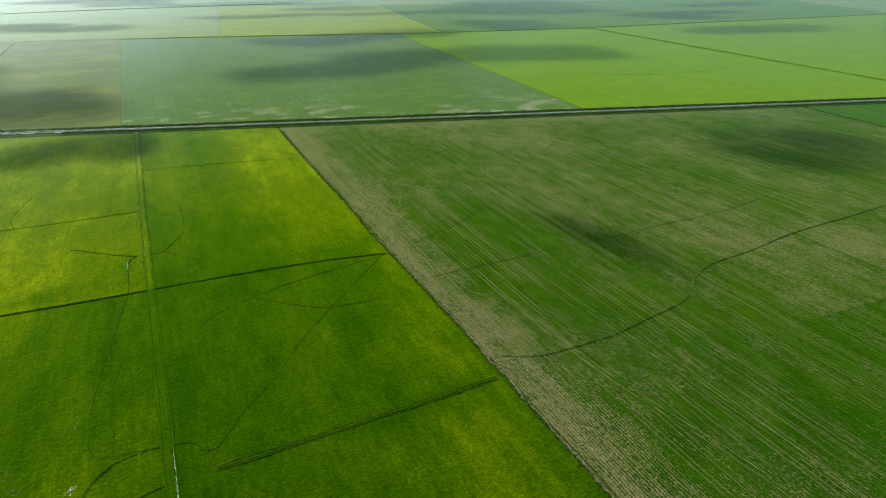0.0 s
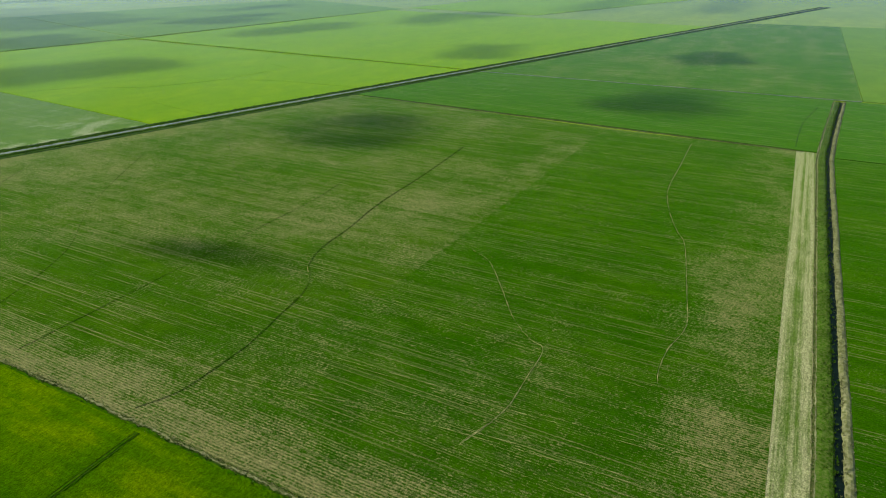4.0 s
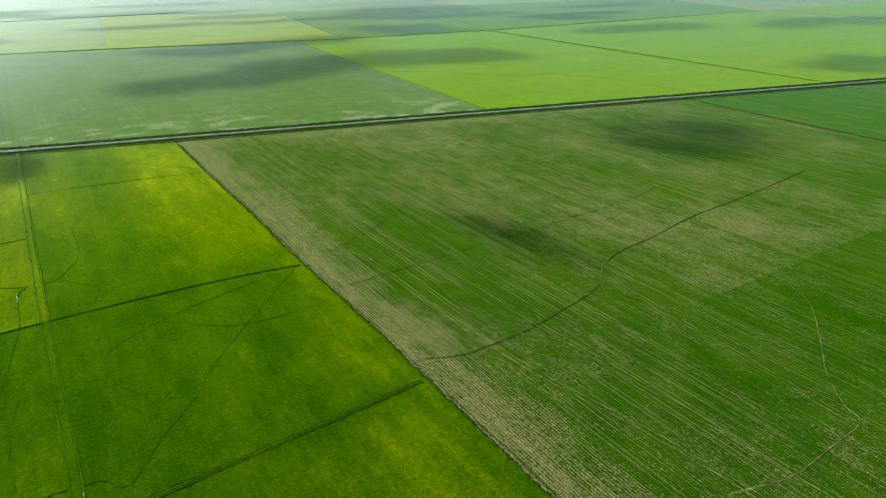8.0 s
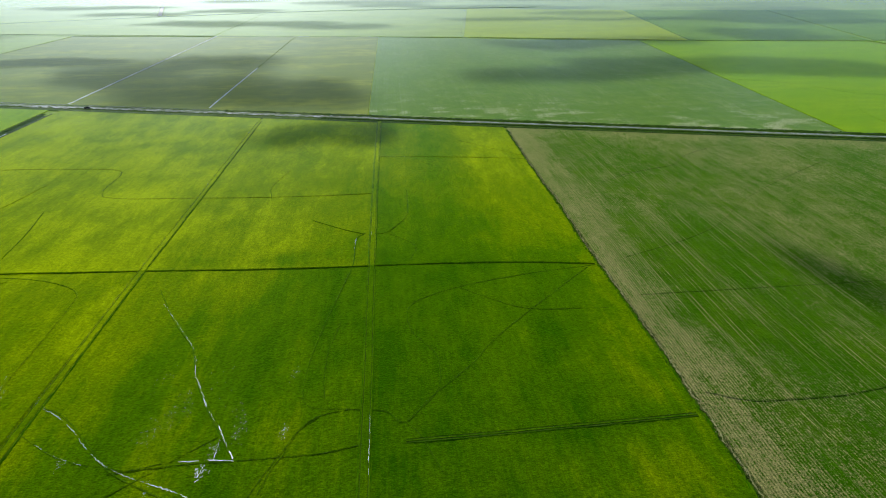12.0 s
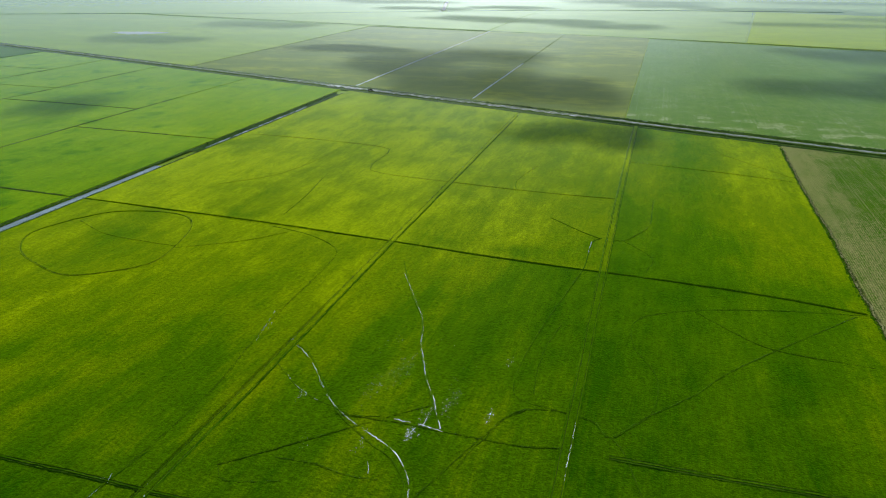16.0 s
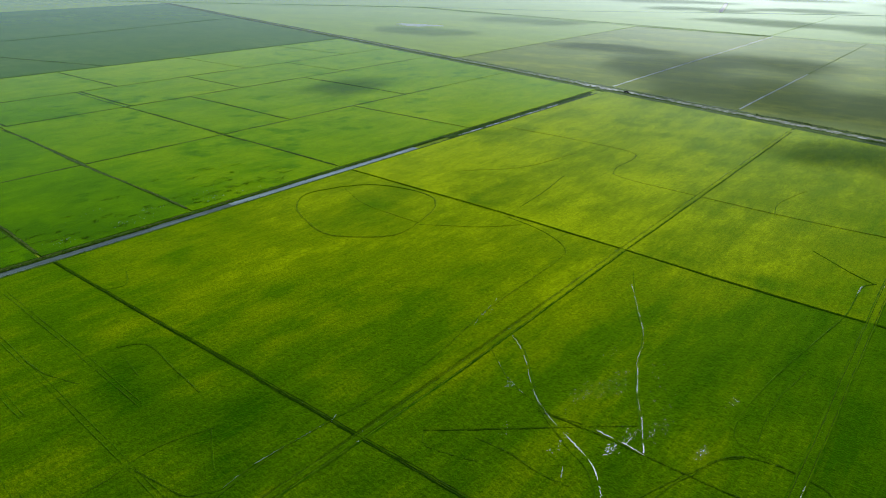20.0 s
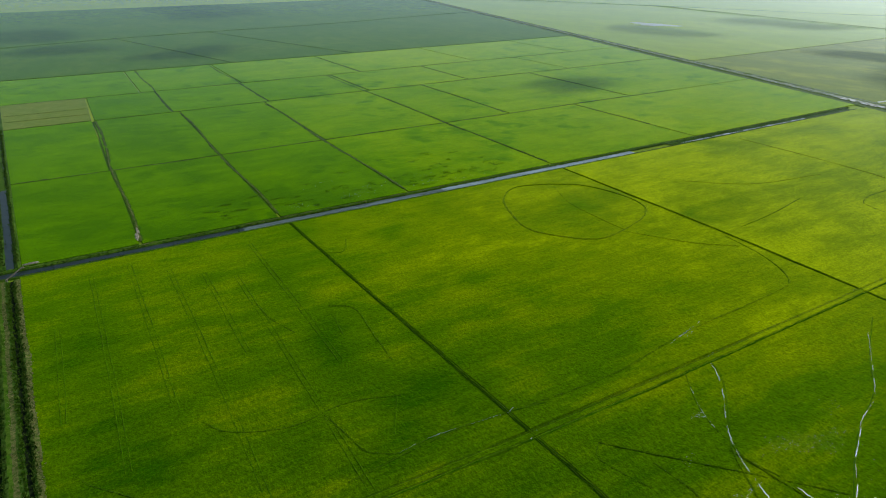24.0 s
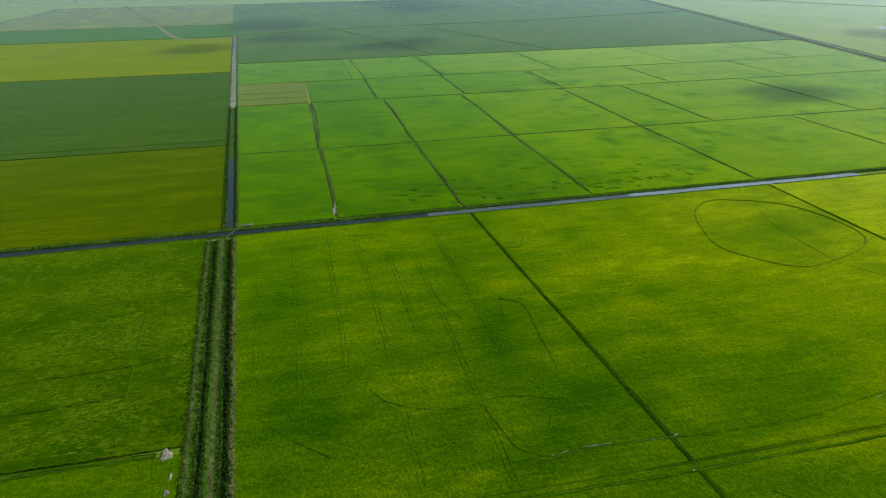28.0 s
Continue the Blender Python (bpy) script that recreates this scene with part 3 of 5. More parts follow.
def ripe_e(x, y):
    g = rise(x, 18, 52)
    r = 0.17 + 0.17 * g + (0.17 + 0.15 * g) * rise(y, 230, 400) + (0.09 + 0.15 * g) * streaks(x, y, 1) + 0.07 * lumps(x, y, 40, 60, 3)
    r += 0.12 * rise(x, 24, 2) * rise(y, 240, 330)
    return r + spots(x, y, [(66, 163, 12, 30, .12), (55, 122, 14, 16, .10), (72, 100, 9, 14, .08), (55, 420, 10, 70, .07), (42, 330, 7, 60, .06), (50, 187, 6, 30, -.2), (78, 262, 9, 16, -.22), (60, 140, 22, 6, -.14), (30, 240, 30, 10, -.1)])


def ripe_m(x, y):
    r = 0.20 + 0.26 * rise(x, -25, -108) * rise(y, 60, 200) + 0.17 * rise(y, 180, 250) * rise(x, -28, -62) + 0.15 * streaks(x, y, 11) + 0.08 * lumps(x, y, 40, 60, 13)
    return r + spots(x, y, [(-96, 194, 14, 18, .07), (-100, 150, 8, 40, .1), (-30, 200, 16, 40, -.08)])


def ripe_mn(x, y):
    r = 0.68 + 0.14 * streaks(x, y, 21) + 0.12 * lumps(x, y, 36, 50, 23) - 0.26 * rise(x, -52, -15) * rise(y, 460, 300)
    return r + spots(x, y, [(-48, 259, 15, 6, -.32), (-90, 263, 9, 5, -.18), (-48, 444, 24, 30, .16), (-80, 300, 20, 30, -.08)])


def ripe_w(x, y):
    r = 0.33 + 0.23 * rise(y, 70, 125) + 0.12 * rise(y, 150, 240) + 0.07 * streaks(x, y, 31) + 0.09 * lumps(x, y, 20, 38, 33) + 0.08 * lumps(x, y, 9, 14, 34)
    return r + spots(x, y, [(-216, 78, 16, 8, .14), (-161, 76, 12, 6, .16), (-253, 120, 16, 10, -.14), (-227, -15, 20, 12, -.22), (-153, -7, 12, 11, -.3), (-239, 66, 10, 14, -.2), (-185, 61, 16, 10, -.24), (-179, -11, 20, 12, -.12), (-236, 215, 24, 26, -.24), (-138, 105, 46, 70, -.24), (-265, 30, 12, 20, .08)])


def ripe_wn(x, y):
    r = 0.80 + 0.12 * streaks(x, y, 41) + 0.18 * lumps(x, y, 26, 34, 43)
    return r + spots(x, y, [(-201, 267, 16, 5, -.22), (-143, 452, 14, 12, -.22), (-174, 464, 12, 8, -.2), (-216, 478, 14, 8, -.22), (-240, 300, 14, 12, -.12)])


def ripe_plot(x, y):
    r = 0.19 + 0.12 * rise(y, 30, 130) + 0.20 * rise(y, 110, 250) + 0.24 * rise(y, 200, 420) + 0.12 * rise(x, -690, -760) + 0.10 * lumps(x, y, 30, 30, 51) + 0.06 * lumps(x, y, 8, 8, 52)
    wet = rise(lumps(x, y, 6, 9, 53) * 0.6 + lumps(x, y, 17, 13, 55) * 0.7, 0.05, 0.6) * rise(lumps(x, y, 40, 36, 54), -0.1, 0.3)
    # the spot at (-525, 460) paints the cloud's shade darker into the crop
    return r - 0.42 * wet + spots(x, y, [(-525, 460, 40, 40, -.2), (-333, 178, 12, 18, -.25), (-395, 58, 10, 12, -.3), (-345, -8, 10, 14, -.3), (-620, 200, 26, 16, -.22), (-760, 45, 20, 14, -.25), (-775, 415, 14, 14, -.25), (-400, 330, 14, 14, -.12), (-324, 118, 12, 22, -.22), (-342, 216, 16, 12, -.15), (-362, 150, 20, 10, -.14), (-330, 66, 14, 8, -.16)])


def thin_dry(x, y):
    r = 0.215 + (0.57 + 0.2 * lumps(x, y, 5, 70, 63)) * rise(x, 116, 87) + 0.22 * lumps(x, y, 30, 50, 61) + 0.07 * lumps(x, y, 10, 16, 62) + 0.2 * rise(y - 607 + 0.2695 * (x + 300), -40, -16)
    r += 0.12 * rise(x, 150, 210) * rise(x, 400, 300) + 0.04 * rise(y, 200, 300) + 0.07 * rise(y, 330, 430)
    return r + spots(x, y, [(280, 158, 26, 20, .22), (372, 134, 40, 9, .25), (470, 215, 14, 40, .18), (130, 176, 16, 20, -.26), (145, 250, 20, 24, -.24), (240, 205, 34, 26, .14), (150, 165, 50, 40, -.12), (290, 280, 40, 40, -.12), (112, 232, 8, 40, -.12)])


def thin_dense(x, y):
    r = 0.06 + (0.66 + 0.2 * lumps(x, y, 5, 70, 63)) * rise(x, 116, 87) + 0.08 * lumps(x, y, 26, 60, 71) + 0.07 * lumps(x, y, 6, 120, 72)
    r += (0.30 + 0.28 * lumps(x, y, 26, 14, 73)) * rise(y, 30, -10) + 0.2 * rise(x, 470, 488) + 0.1 * rise(y, 96, 128)
    return r + spots(x, y, [(235, 3, 26, 12, .25), (156, 2, 20, 14, .25), (270, 12, 20, 16, .2), (145, 120, 20, 12, .18), (205, 14, 14, 9, .1), (165, 50, 26, 16, .14), (130, 70, 18, 30, .12), (190, 95, 14, 8, .1), (330, 60, 40, 24, -.08)])


def thin_blue(x, y):
    d = y - 620 + 0.2695 * (x + 300)
    return 0.04 + 0.85 * np.exp(-np.clip(d, 0, 400) / 60) * rise(lumps(x, y, 15, 9, 81), -0.1, 0.5) + 0.08 * lumps(x, y, 12, 60, 82) + 0.10 * rise(x, 250, 330)


N = 13     # half width of the main canal's corridor on the near side
# the centre block of rice between the second canal and the divider
rice_e = field([(-11, -12), (85.3, -12), (85.3, canal_y(84) - N), (-11, canal_y(-11) - N)], RICE, "dense green rice field with yellow streaks and wheel tracks", cell=0.52, rough=0.05, tone=ripe_e)
rice_m = field([(-109, lane_y(-109) + 3.2), (-13, -12), (-13, 249.4), (-109, 252.8)], RICE_M, "green rice field with wet ruts and pools", cell=0.52, rough=0.05, tone=ripe_m)
rice_mn = field([(-109, 253.2), (-13, 249.8), (-13, canal_y(-13) - N), (-109, canal_y(-109) - N)], RICE_N, "yellowing rice field crossed by a furrow", cell=0.7, rough=0.05, tone=ripe_mn)
rice_w = field([(-295.4, lane_y(-295) + 3.2), (-111, lane_y(-111) + 3.2), (-111, 252.8), (-295.4, 256.9)], RICE_W, "ripening yellow-green rice field with a circular track", cell=0.56, rough=0.05, tone=ripe_w)
rice_wn = field([(-295.4, 257.3), (-111, 253.2), (-111, canal_y(-111) - N), (-295.4, canal_y(-295) - N)], RICE_WN, "yellow-green rice field beside the canal", cell=0.8, rough=0.05, tone=ripe_wn)
# the patchy fields east of the divider
dry = field([(87.3, 128), (493, 120), (515, canal_y(515) - N), (87.3, canal_y(88) - N)], PATCHY, "thin patchy cereal field with pale straw lines", "", 0.75, "cereal_field", 0.055, lip=0.04, tone=thin_dry)
dense = field([(87.3, -14.0), (489, -11.3), (493, 120.05), (87.3, 128.05)], CEREAL, "denser green cereal field with drill lines", "", 0.6, "cereal_field", 0.055, TOP, 0.02, thin_dense)
deep = field([(492.5, -23.6), (697, -37.2), (697, canal_y(697) - N), (518, canal_y(518) - N)], DEEP, "dark green cereal field beside the road", "", 3.0, "cereal_field")
field([(703, -60), (1500, -60), (1500, canal_y(1500) - N), (703, canal_y(703) - N)], DEEP, "hazy green field with straw patches beyond the road", "", 6.0, "cereal_field", tone=lambda x, y: 0.24 + 0.3 * lumps(x, y, 60, 24, 75))
field([(60, -420), (480, -420), (480, -34.2), (60, -33.8)], CEREAL, "green field past the ditch", "", 5.0, "cereal_field")
field([(483, -420), (697, -420), (697, -47.5), (482, -34.6)], DEEP, "green field past the ditch bend", "", 6.0, "cereal_field")
field([(703, -700), (1500, -700), (1500, -61), (703, -61)], PALEGREEN, "hazy green field beyond the road end", "", 10.0, "cereal_field")
# beyond the main canal
field([(-300.3, canal_y(-300) + N), (-165.7, canal_y(-166) + N), (-165.7, 1190), (-304.3, 1215)], BROWN, "brown-green fallow field", "", 6.0, "fallow_field")
field([(-164.3, canal_y(-164) + N), (-22.3, canal_y(-24) + N), (-22.3, 1165), (-164.3, 1190)], BROWN, "brown-green fallow field", "", 6.0, "fallow_field")
field([(-21, canal_y(-21) + N), (338, canal_y(338) + N), (395, 1040), (-21, 1150)], BLUE, "blue-green crop with bare pale patches", "", 5.0, "crop_field", tone=thin_blue)
field([(339.4, canal_y(341) + N), (700, canal_y(700) + N), (735, 985), (396.4, 1040)], BRIGHT, "bright yellow-green rice field", "", 6.0)
field([(708, canal_y(708) + N), (1400, canal_y(1400) + N), (1500, 960), (752, 985)], BRIGHT, "green rice field beyond the cross road", "", 8.0)
field([(-560, canal_y(-560) + N), (-301.7, canal_y(-302) + N), (-305.7, 1192), (-560, 1236)], BROWN, "brownish fallow field", "", 8.0, "fallow_field")
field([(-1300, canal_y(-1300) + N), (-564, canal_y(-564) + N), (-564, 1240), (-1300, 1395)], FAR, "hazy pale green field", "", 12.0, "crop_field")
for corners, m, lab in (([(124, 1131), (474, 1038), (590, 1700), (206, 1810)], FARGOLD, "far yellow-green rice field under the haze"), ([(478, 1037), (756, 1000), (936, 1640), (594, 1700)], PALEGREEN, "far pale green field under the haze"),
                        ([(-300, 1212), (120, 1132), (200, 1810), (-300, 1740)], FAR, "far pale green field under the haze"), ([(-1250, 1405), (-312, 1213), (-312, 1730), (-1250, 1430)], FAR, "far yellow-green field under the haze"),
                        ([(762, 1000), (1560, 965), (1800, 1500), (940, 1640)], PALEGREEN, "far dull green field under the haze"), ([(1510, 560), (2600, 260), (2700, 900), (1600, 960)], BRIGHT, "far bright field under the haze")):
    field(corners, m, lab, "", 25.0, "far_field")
# rice plots west of the second canal
XS = [-306.2, -440, -600, -712, -868]
YS = [[-40, 14, 80, 154, 257, 390, 640], [-48, 12, 80, 155, 257, 320, 460, 700], [-55, 13, 75, 160, 262, 380, 520, 740], [-65, 62, 163, 300, 460, 620, 780]]
for i in range(4):
    for j in range(len(YS[i]) - 1):
        if (i, j) == (2, 0):
            continue
        x0, x1 = XS[i + 1] + 0.8, XS[i] - 0.8
        lo = (lane_y(x0) + 4.5, lane_y(x1) + 4.5) if j == 0 else (YS[i][j] + 0.8,) * 2
        hi = [min(YS[i][j + 1] - 0.8, canal_y(x) - N) for x in (x0, x1)]
        field([(x0, lo[0]), (x1, lo[1]), (x1, hi[1]), (x0, hi[0])], PLOT, "small levelled plot of bright young rice", "rice plots", 2.6, tone=ripe_plot)
weedy = field([(-712, lane_y(-712) + 4.5), (-601, lane_y(-601) + 4.5), (-602, 11), (-712, 12)], WEEDY, "small fallow plot with yellowed weeds", "", 3.0, "fallow_plot")
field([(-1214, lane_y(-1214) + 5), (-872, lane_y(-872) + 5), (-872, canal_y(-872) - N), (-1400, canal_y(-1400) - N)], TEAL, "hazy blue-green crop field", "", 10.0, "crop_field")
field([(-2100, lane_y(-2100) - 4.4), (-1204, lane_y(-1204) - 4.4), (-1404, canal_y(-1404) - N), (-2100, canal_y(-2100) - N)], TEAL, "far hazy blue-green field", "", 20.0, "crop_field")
# south of the lane, past the second canal
for x0, x1, m, lab in ((-466, -306, OLIVE, "olive green rice field with yellow patches"), (-481, -467.5, DUSK, "narrow strip of dark crop"),
                       (-803, -482, DUSK, "dark green crop field"), (-1195, -807, YELLOW, "yellow ripening rice field"),
                       (-1430, -1200, DEEP, "green crop field"), (-2100, -1440, BROWN, "far brown field")):
    field([(x0, -620), (x1, -620), (x1, lane_y(x1) - 4.5), (x0, lane_y(x0) - 4.5)], m, lab, "", 8.0, "rice_field" if m is not DUSK else "crop_field")
sw = field([(-295.4, -420), (-148.5, -300), (-148.5, lane_y(-148) - 10.9), (-295.4, lane_y(-295) - 10.9)], RICE_S, "green rice field with pale flattened patches", cell=1.2, rough=0.08)
sw2 = field([(-145.5, -300), (-20, -300), (-20, lane_y(-20) - 10.9), (-145.5, lane_y(-145) - 10.9)], RICE, "green rice field beside the lane", cell=1.2, rough=0.08, tone=ripe_w)


# ---- the main canal: road, ditch and overgrown banks ----
def aslant(x, off):
    return (x + off * 0.26, canal_y(x) + off * 0.966)


def main_strip(name, prof, mats, index, x0=-2100, x1=2100, step=3.0, base=0.0, wob=0.25, label=""):
    xs = np.arange(x0, x1 + 1, 60)
    return sweep(name, [(x, canal_y(x)) for x in xs], prof, mats, index, main_canal, base, step, wob, label)


main_canal = thing("main_canal", "long straight canal bank with a pale dirt road and a dark overgrown ditch", "canal", "", "structure")
main_strip("far_bank", [(13.5, 0.0), (11.5, 0.9), (9.0, 1.5), (6.5, 1.2), (4.6, 0.8)], [BANK], [0] * 4, -60, label="dark overgrown bank")
main_strip("far_bank", [(13.5, 0.0), (11.5, 0.6), (9.0, 1.0), (6.5, 0.9), (4.6, 0.8)], [BANKGREEN, BANK], [0, 1, 0, 0], x1=-60, label="low grassy bank")
main_strip("road", [(4.7, 0.75), (3.0, 0.95), (0.5, 0.85), (-2.0, 0.95), (-3.8, 0.75)], [DIRT, GRASS], [1, 0, 0, 1], label="pale dirt road, damp in places")
main_strip("ditch", [(-3.8, 0.75), (-4.8, 0.2), (-6.4, 0.2), (-7.0, 0.6)], [BANK, SHADE_MUD], [0, 1, 0], -60, label="dark narrow ditch")
main_strip("ditch", [(-3.8, 0.75), (-4.8, 0.45), (-6.4, 0.4), (-7.0, 0.5)], [BANKGREEN, BANK], [0, 0, 1], x1=-60, label="shallow silted ditch")
main_strip("near_bank", [(-7.0, 0.6), (-8.2, 0.65), (-9.6, 0.5), (-11.0, 0.6), (-12.6, 0.4), (-13.6, 0.0)], [GRASS, BANK], [0, 0, 1, 1, 1], -60, label="grassy bank")
main_strip("near_bank", [(-7.0, 0.5), (-8.2, 0.55), (-9.6, 0.5), (-11.0, 0.5), (-12.6, 0.4), (-13.6, 0.0)], [BANKGREEN, GRASS], [0, 1, 0, 0, 1], x1=-60, label="low grassy bank")
for off, cnt, sz, sd in ((9.0, 2600, 0.75, 11), (5.2, 900, 0.7, 12), (-6.8, 900, 0.4, 13), (-11.0, 1600, 0.5, 14)):
    tufts("bank_scrub", strewn([aslant(x, off) for x in range(-150, 1101, 50)], cnt, 1.9, sd, 0.8 if off > 0 else 0.5), sz, BANK, main_canal, 5, sd, "dark rank grass and scrub")
for off, cnt, sz, sd in ((9.5, 600, 0.4, 15), (-11.5, 500, 0.3, 16)):
    tufts("bank_scrub", strewn([aslant(x, off) for x in range(-1100, -140, 50)], cnt, 2.2, sd, 0.8 if off > 0 else 0.5), sz, GRASS, main_canal, 5, sd, "low rank grass")
for x0, x1, off, w, sd in ((-1100, -20, 3.0, 2.6, 1), (-430, -60, -2.0, 3.4, 2), (-20, 700, 0.8, 2.0, 3), (-330, -250, 0.5, 5.0, 4), (-330, -290, -4.0, 4.0, 6)):
    pool("wet_patch", [aslant(x, off) for x in np.linspace(x0, x1, 12)], main_canal, w, 0.99, 0.5, sd, run_of=(10, 60))

# ---- the second canal: open water between grassy banks ----
second = thing("second_canal", "straight water-filled canal between grassy banks", "canal", "", "structure")
run = [(-300, y) for y in range(-420, 591, 40)]
sweep("near_bank", run, [(-4.9, 0.0), (-4.3, 0.52), (-3.5, 0.5), (-2.8, 0.38), (-2.3, 0.1)], [GRASS, BANK], [0, 0, 1, 1], second, 0.0, 2.0, 0.25, "narrow dark grass bank")
sweep("far_bank", run, [(1.9, 0.1), (2.5, 0.5), (3.8, 0.65), (5.0, 0.6), (5.9, 0.5), (6.5, 0.0)], [GRASS, BANK], [1, 0, 0, 0, 1], second, 0.0, 2.0, 0.3, "rough grass bank")
sweep("water", [(-300, y) for y in range(173, 358, 37)], [(-2.8, 0.28), (0, 0.28), (2.4, 0.28)], [CANAL], [0, 0], second, 0.0, 4.0, 0.2, "grey-blue canal water, the sky's reflection put into its colour")
# southward the water turns to the copies with shade in their colour
sweep("half_shaded_water", [(-300, y) for y in range(60, 176, 23)], [(-2.5, 0.24), (0, 0.24), (2.1, 0.24)], [HALF_SHADED], [0, 0], second, 0.0, 4.0, 0.25, "dull grey-green canal water")
sweep("shaded_water", [(-300, y) for y in range(-420, 61, 40)], [(-2.2, 0.19), (0, 0.19), (1.9, 0.19)], [SHADED_WEEDY], [0, 0], second, 0.0, 4.0, 0.2, "dark weedy canal water, its shade put into the colour")
sweep("culvert_bank", [(-300, 356), (-300, 364)], [(-3.8, 0.3), (0, 0.9), (3.6, 0.6)], [GRASS], [0, 0], second, 0.0, 2.0, 0.1, "earth crossing over a culvert")
sweep("bed", [(-300, y) for y in range(364, 591, 30)], [(-2.3, 0.3), (-1.4, 0.15), (0.3, 0.3), (2.3, 0.5)], [SHADE_MUD, BANK], [0, 1, 1], second, 0.0, 3.0, 0.2, "silted overgrown bed")
pool("water_thread", [(-298.3, y) for y in range(366, 515, 12)], second, 2.5, 0.46, 0.05, 5, run_of=(30, 120))
for xo, cnt, sz, sd in ((-296.8, 1700, 0.24, 21), (-302.7, 2200, 0.45, 22), (-305.2, 1500, 0.4, 23)):
    tufts("bank_reeds", strewn([(xo, y) for y in range(-200, 590, 30)], cnt, 1.1, sd, 0.5), sz, GRASS if sd == 23 else BANK, second, 5, sd, "reeds and rank grass along the water")
for y0, y1, sd in ((120, 148, 31), (158, 180, 32), (62, 100, 33), (186, 196, 34), (14, 20, 36)):
    pool("mud_flat", [(-304.6 + 0.7 * math.sin(y / 5), y) for y in np.linspace(y0, y1, 9)], second, 2.0, 0.72, 0.3, sd, DRYGRASS)

# ---- the lane with its ditches ----
lane = thing("lane", "overgrown lane between two dark ditches", "lane", "", "structure")


def lane_at(x0, x1, off=0.0, n=9):
    return [(x, lane_y(x) + off) for x in np.linspace(x0, x1, n)]


west = lane_at(-293, -40)
sweep("south_verge", west, [(-11.3, 0.0), (-10.7, 0.5), (-9.9, 0.65), (-9.1, 0.75), (-7.5, 0.55)], [GRASS, DRYGRASS], [0, 0, 1, 0], lane, 0.0, 1.5, 0.3, "verge with lumps of pale dry earth")
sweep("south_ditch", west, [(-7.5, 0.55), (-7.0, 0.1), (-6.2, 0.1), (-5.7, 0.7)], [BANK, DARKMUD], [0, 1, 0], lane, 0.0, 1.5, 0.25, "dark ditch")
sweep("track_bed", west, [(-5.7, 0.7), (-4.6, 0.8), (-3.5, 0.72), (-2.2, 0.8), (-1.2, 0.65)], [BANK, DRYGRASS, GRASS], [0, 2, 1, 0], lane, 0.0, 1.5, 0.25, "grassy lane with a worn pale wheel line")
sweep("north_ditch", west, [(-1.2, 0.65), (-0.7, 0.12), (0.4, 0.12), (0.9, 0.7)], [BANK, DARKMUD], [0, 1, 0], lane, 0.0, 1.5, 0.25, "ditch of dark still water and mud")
sweep("north_verge", west, [(0.9, 0.7), (1.5, 0.8), (2.4, 0.65), (3.2, 0.5), (3.8, 0.0)], [BANK, DRYGRASS], [0, 1, 1, 0], lane, 0.0, 1.5, 0.3, "trodden verge of mixed grass")
for off, cnt, sz, sd, m in ((-5.6, 1100, 0.5, 41, BANK), (-7.6, 1100, 0.5, 42, GRASS), (-1.2, 1100, 0.5, 43, GRASS), (1.1, 1300, 0.55, 44, BANK), (-3.2, 500, 0.28, 45, DRYGRASS), (-9.2, 420, 0.34, 46, DRYBANK), (2.4, 600, 0.3, 50, DRYGRASS), (-10.4, 700, 0.45, 47, GRASS)):
    tufts("ditch_grass", strewn(lane_at(-290, -60, off), cnt, 0.5, sd, 0.6), sz, m, lane, 5, sd, "tufts of rank grass")
far_lane = lane_at(-306, -600)
sweep("lane_canal", lane_at(-305, -590), [(-2.0, 0.15), (0, 0.15), (1.8, 0.15)], [SHADED_WEEDY], [0, 0], lane, 0.0, 4.0, 0.15, "narrow dark water of the side canal")
sweep("side_bank", far_lane, [(-4.8, 0.0), (-4.1, 0.6), (-3.1, 0.75), (-2.2, 0.5), (-1.6, 0.1)], [GRASS, BANK], [0, 0, 1, 1], lane, 0.0, 3.0, 0.25, "grassy canal bank")
sweep("side_bank", far_lane, [(1.5, 0.1), (2.1, 0.5), (3.0, 0.75), (4.0, 0.6), (4.8, 0.0)], [BANK, GRASS], [0, 0, 1, 1], lane, 0.0, 3.0, 0.25, "grassy canal bank")
for off, sd in ((-2.6, 48), (2.6, 49)):
    tufts("bank_reeds", strewn(lane_at(-312, -600, off), 900, 0.7, sd, 0.7), 0.5, BANK, lane, 5, sd, "rank grass on the bank")
sweep("side_canal_weed", lane_at(-430, -590), [(-1.6, 0.19), (0.4, 0.2), (1.9, 0.19)], [GRASS], [0, 0], lane, 0.0, 4.0, 0.35, "weed floating on the water")
sweep("farm_road", lane_at(-596, -1200), [(-4.9, 0.0), (-4.2, 0.5), (-2.4, 0.62), (0, 0.72), (2.3, 0.62), (4.0, 0.5), (4.9, 0.0)], [GRASS, DIRT, DRYGRASS], [0, 0, 1, 1, 2, 0], lane, 0.0, 6.0, 0.3, "pale dirt farm road")
sweep("road_shoulder", [(-1190, -95), (-1185, -175), (-1500, -270), (-2150, -455)], [(-6, 0.0), (-4, 0.7), (4, 0.7), (6, 0.0)], [DIRT], [0] * 3, lane, 0.0, 20.0, 0.3, "pale road turning away between far fields")

# ---- the stubble strip, bank and ditch along the south of the cereal fields ----
strip = thing("stubble_strip", "long pale strip of straw stubble beside a ditch", "stubble strip")
STRIP_M = cereal("strip_stubble", (0.04, 0.11, 0.004), (0.07, 0.14, 0.01), (0.12, 0.17, 0.03), (0.43, 0.415, 0.20), 1.0, 0.6, 0.6, 0, (14, 2.2), along=True)
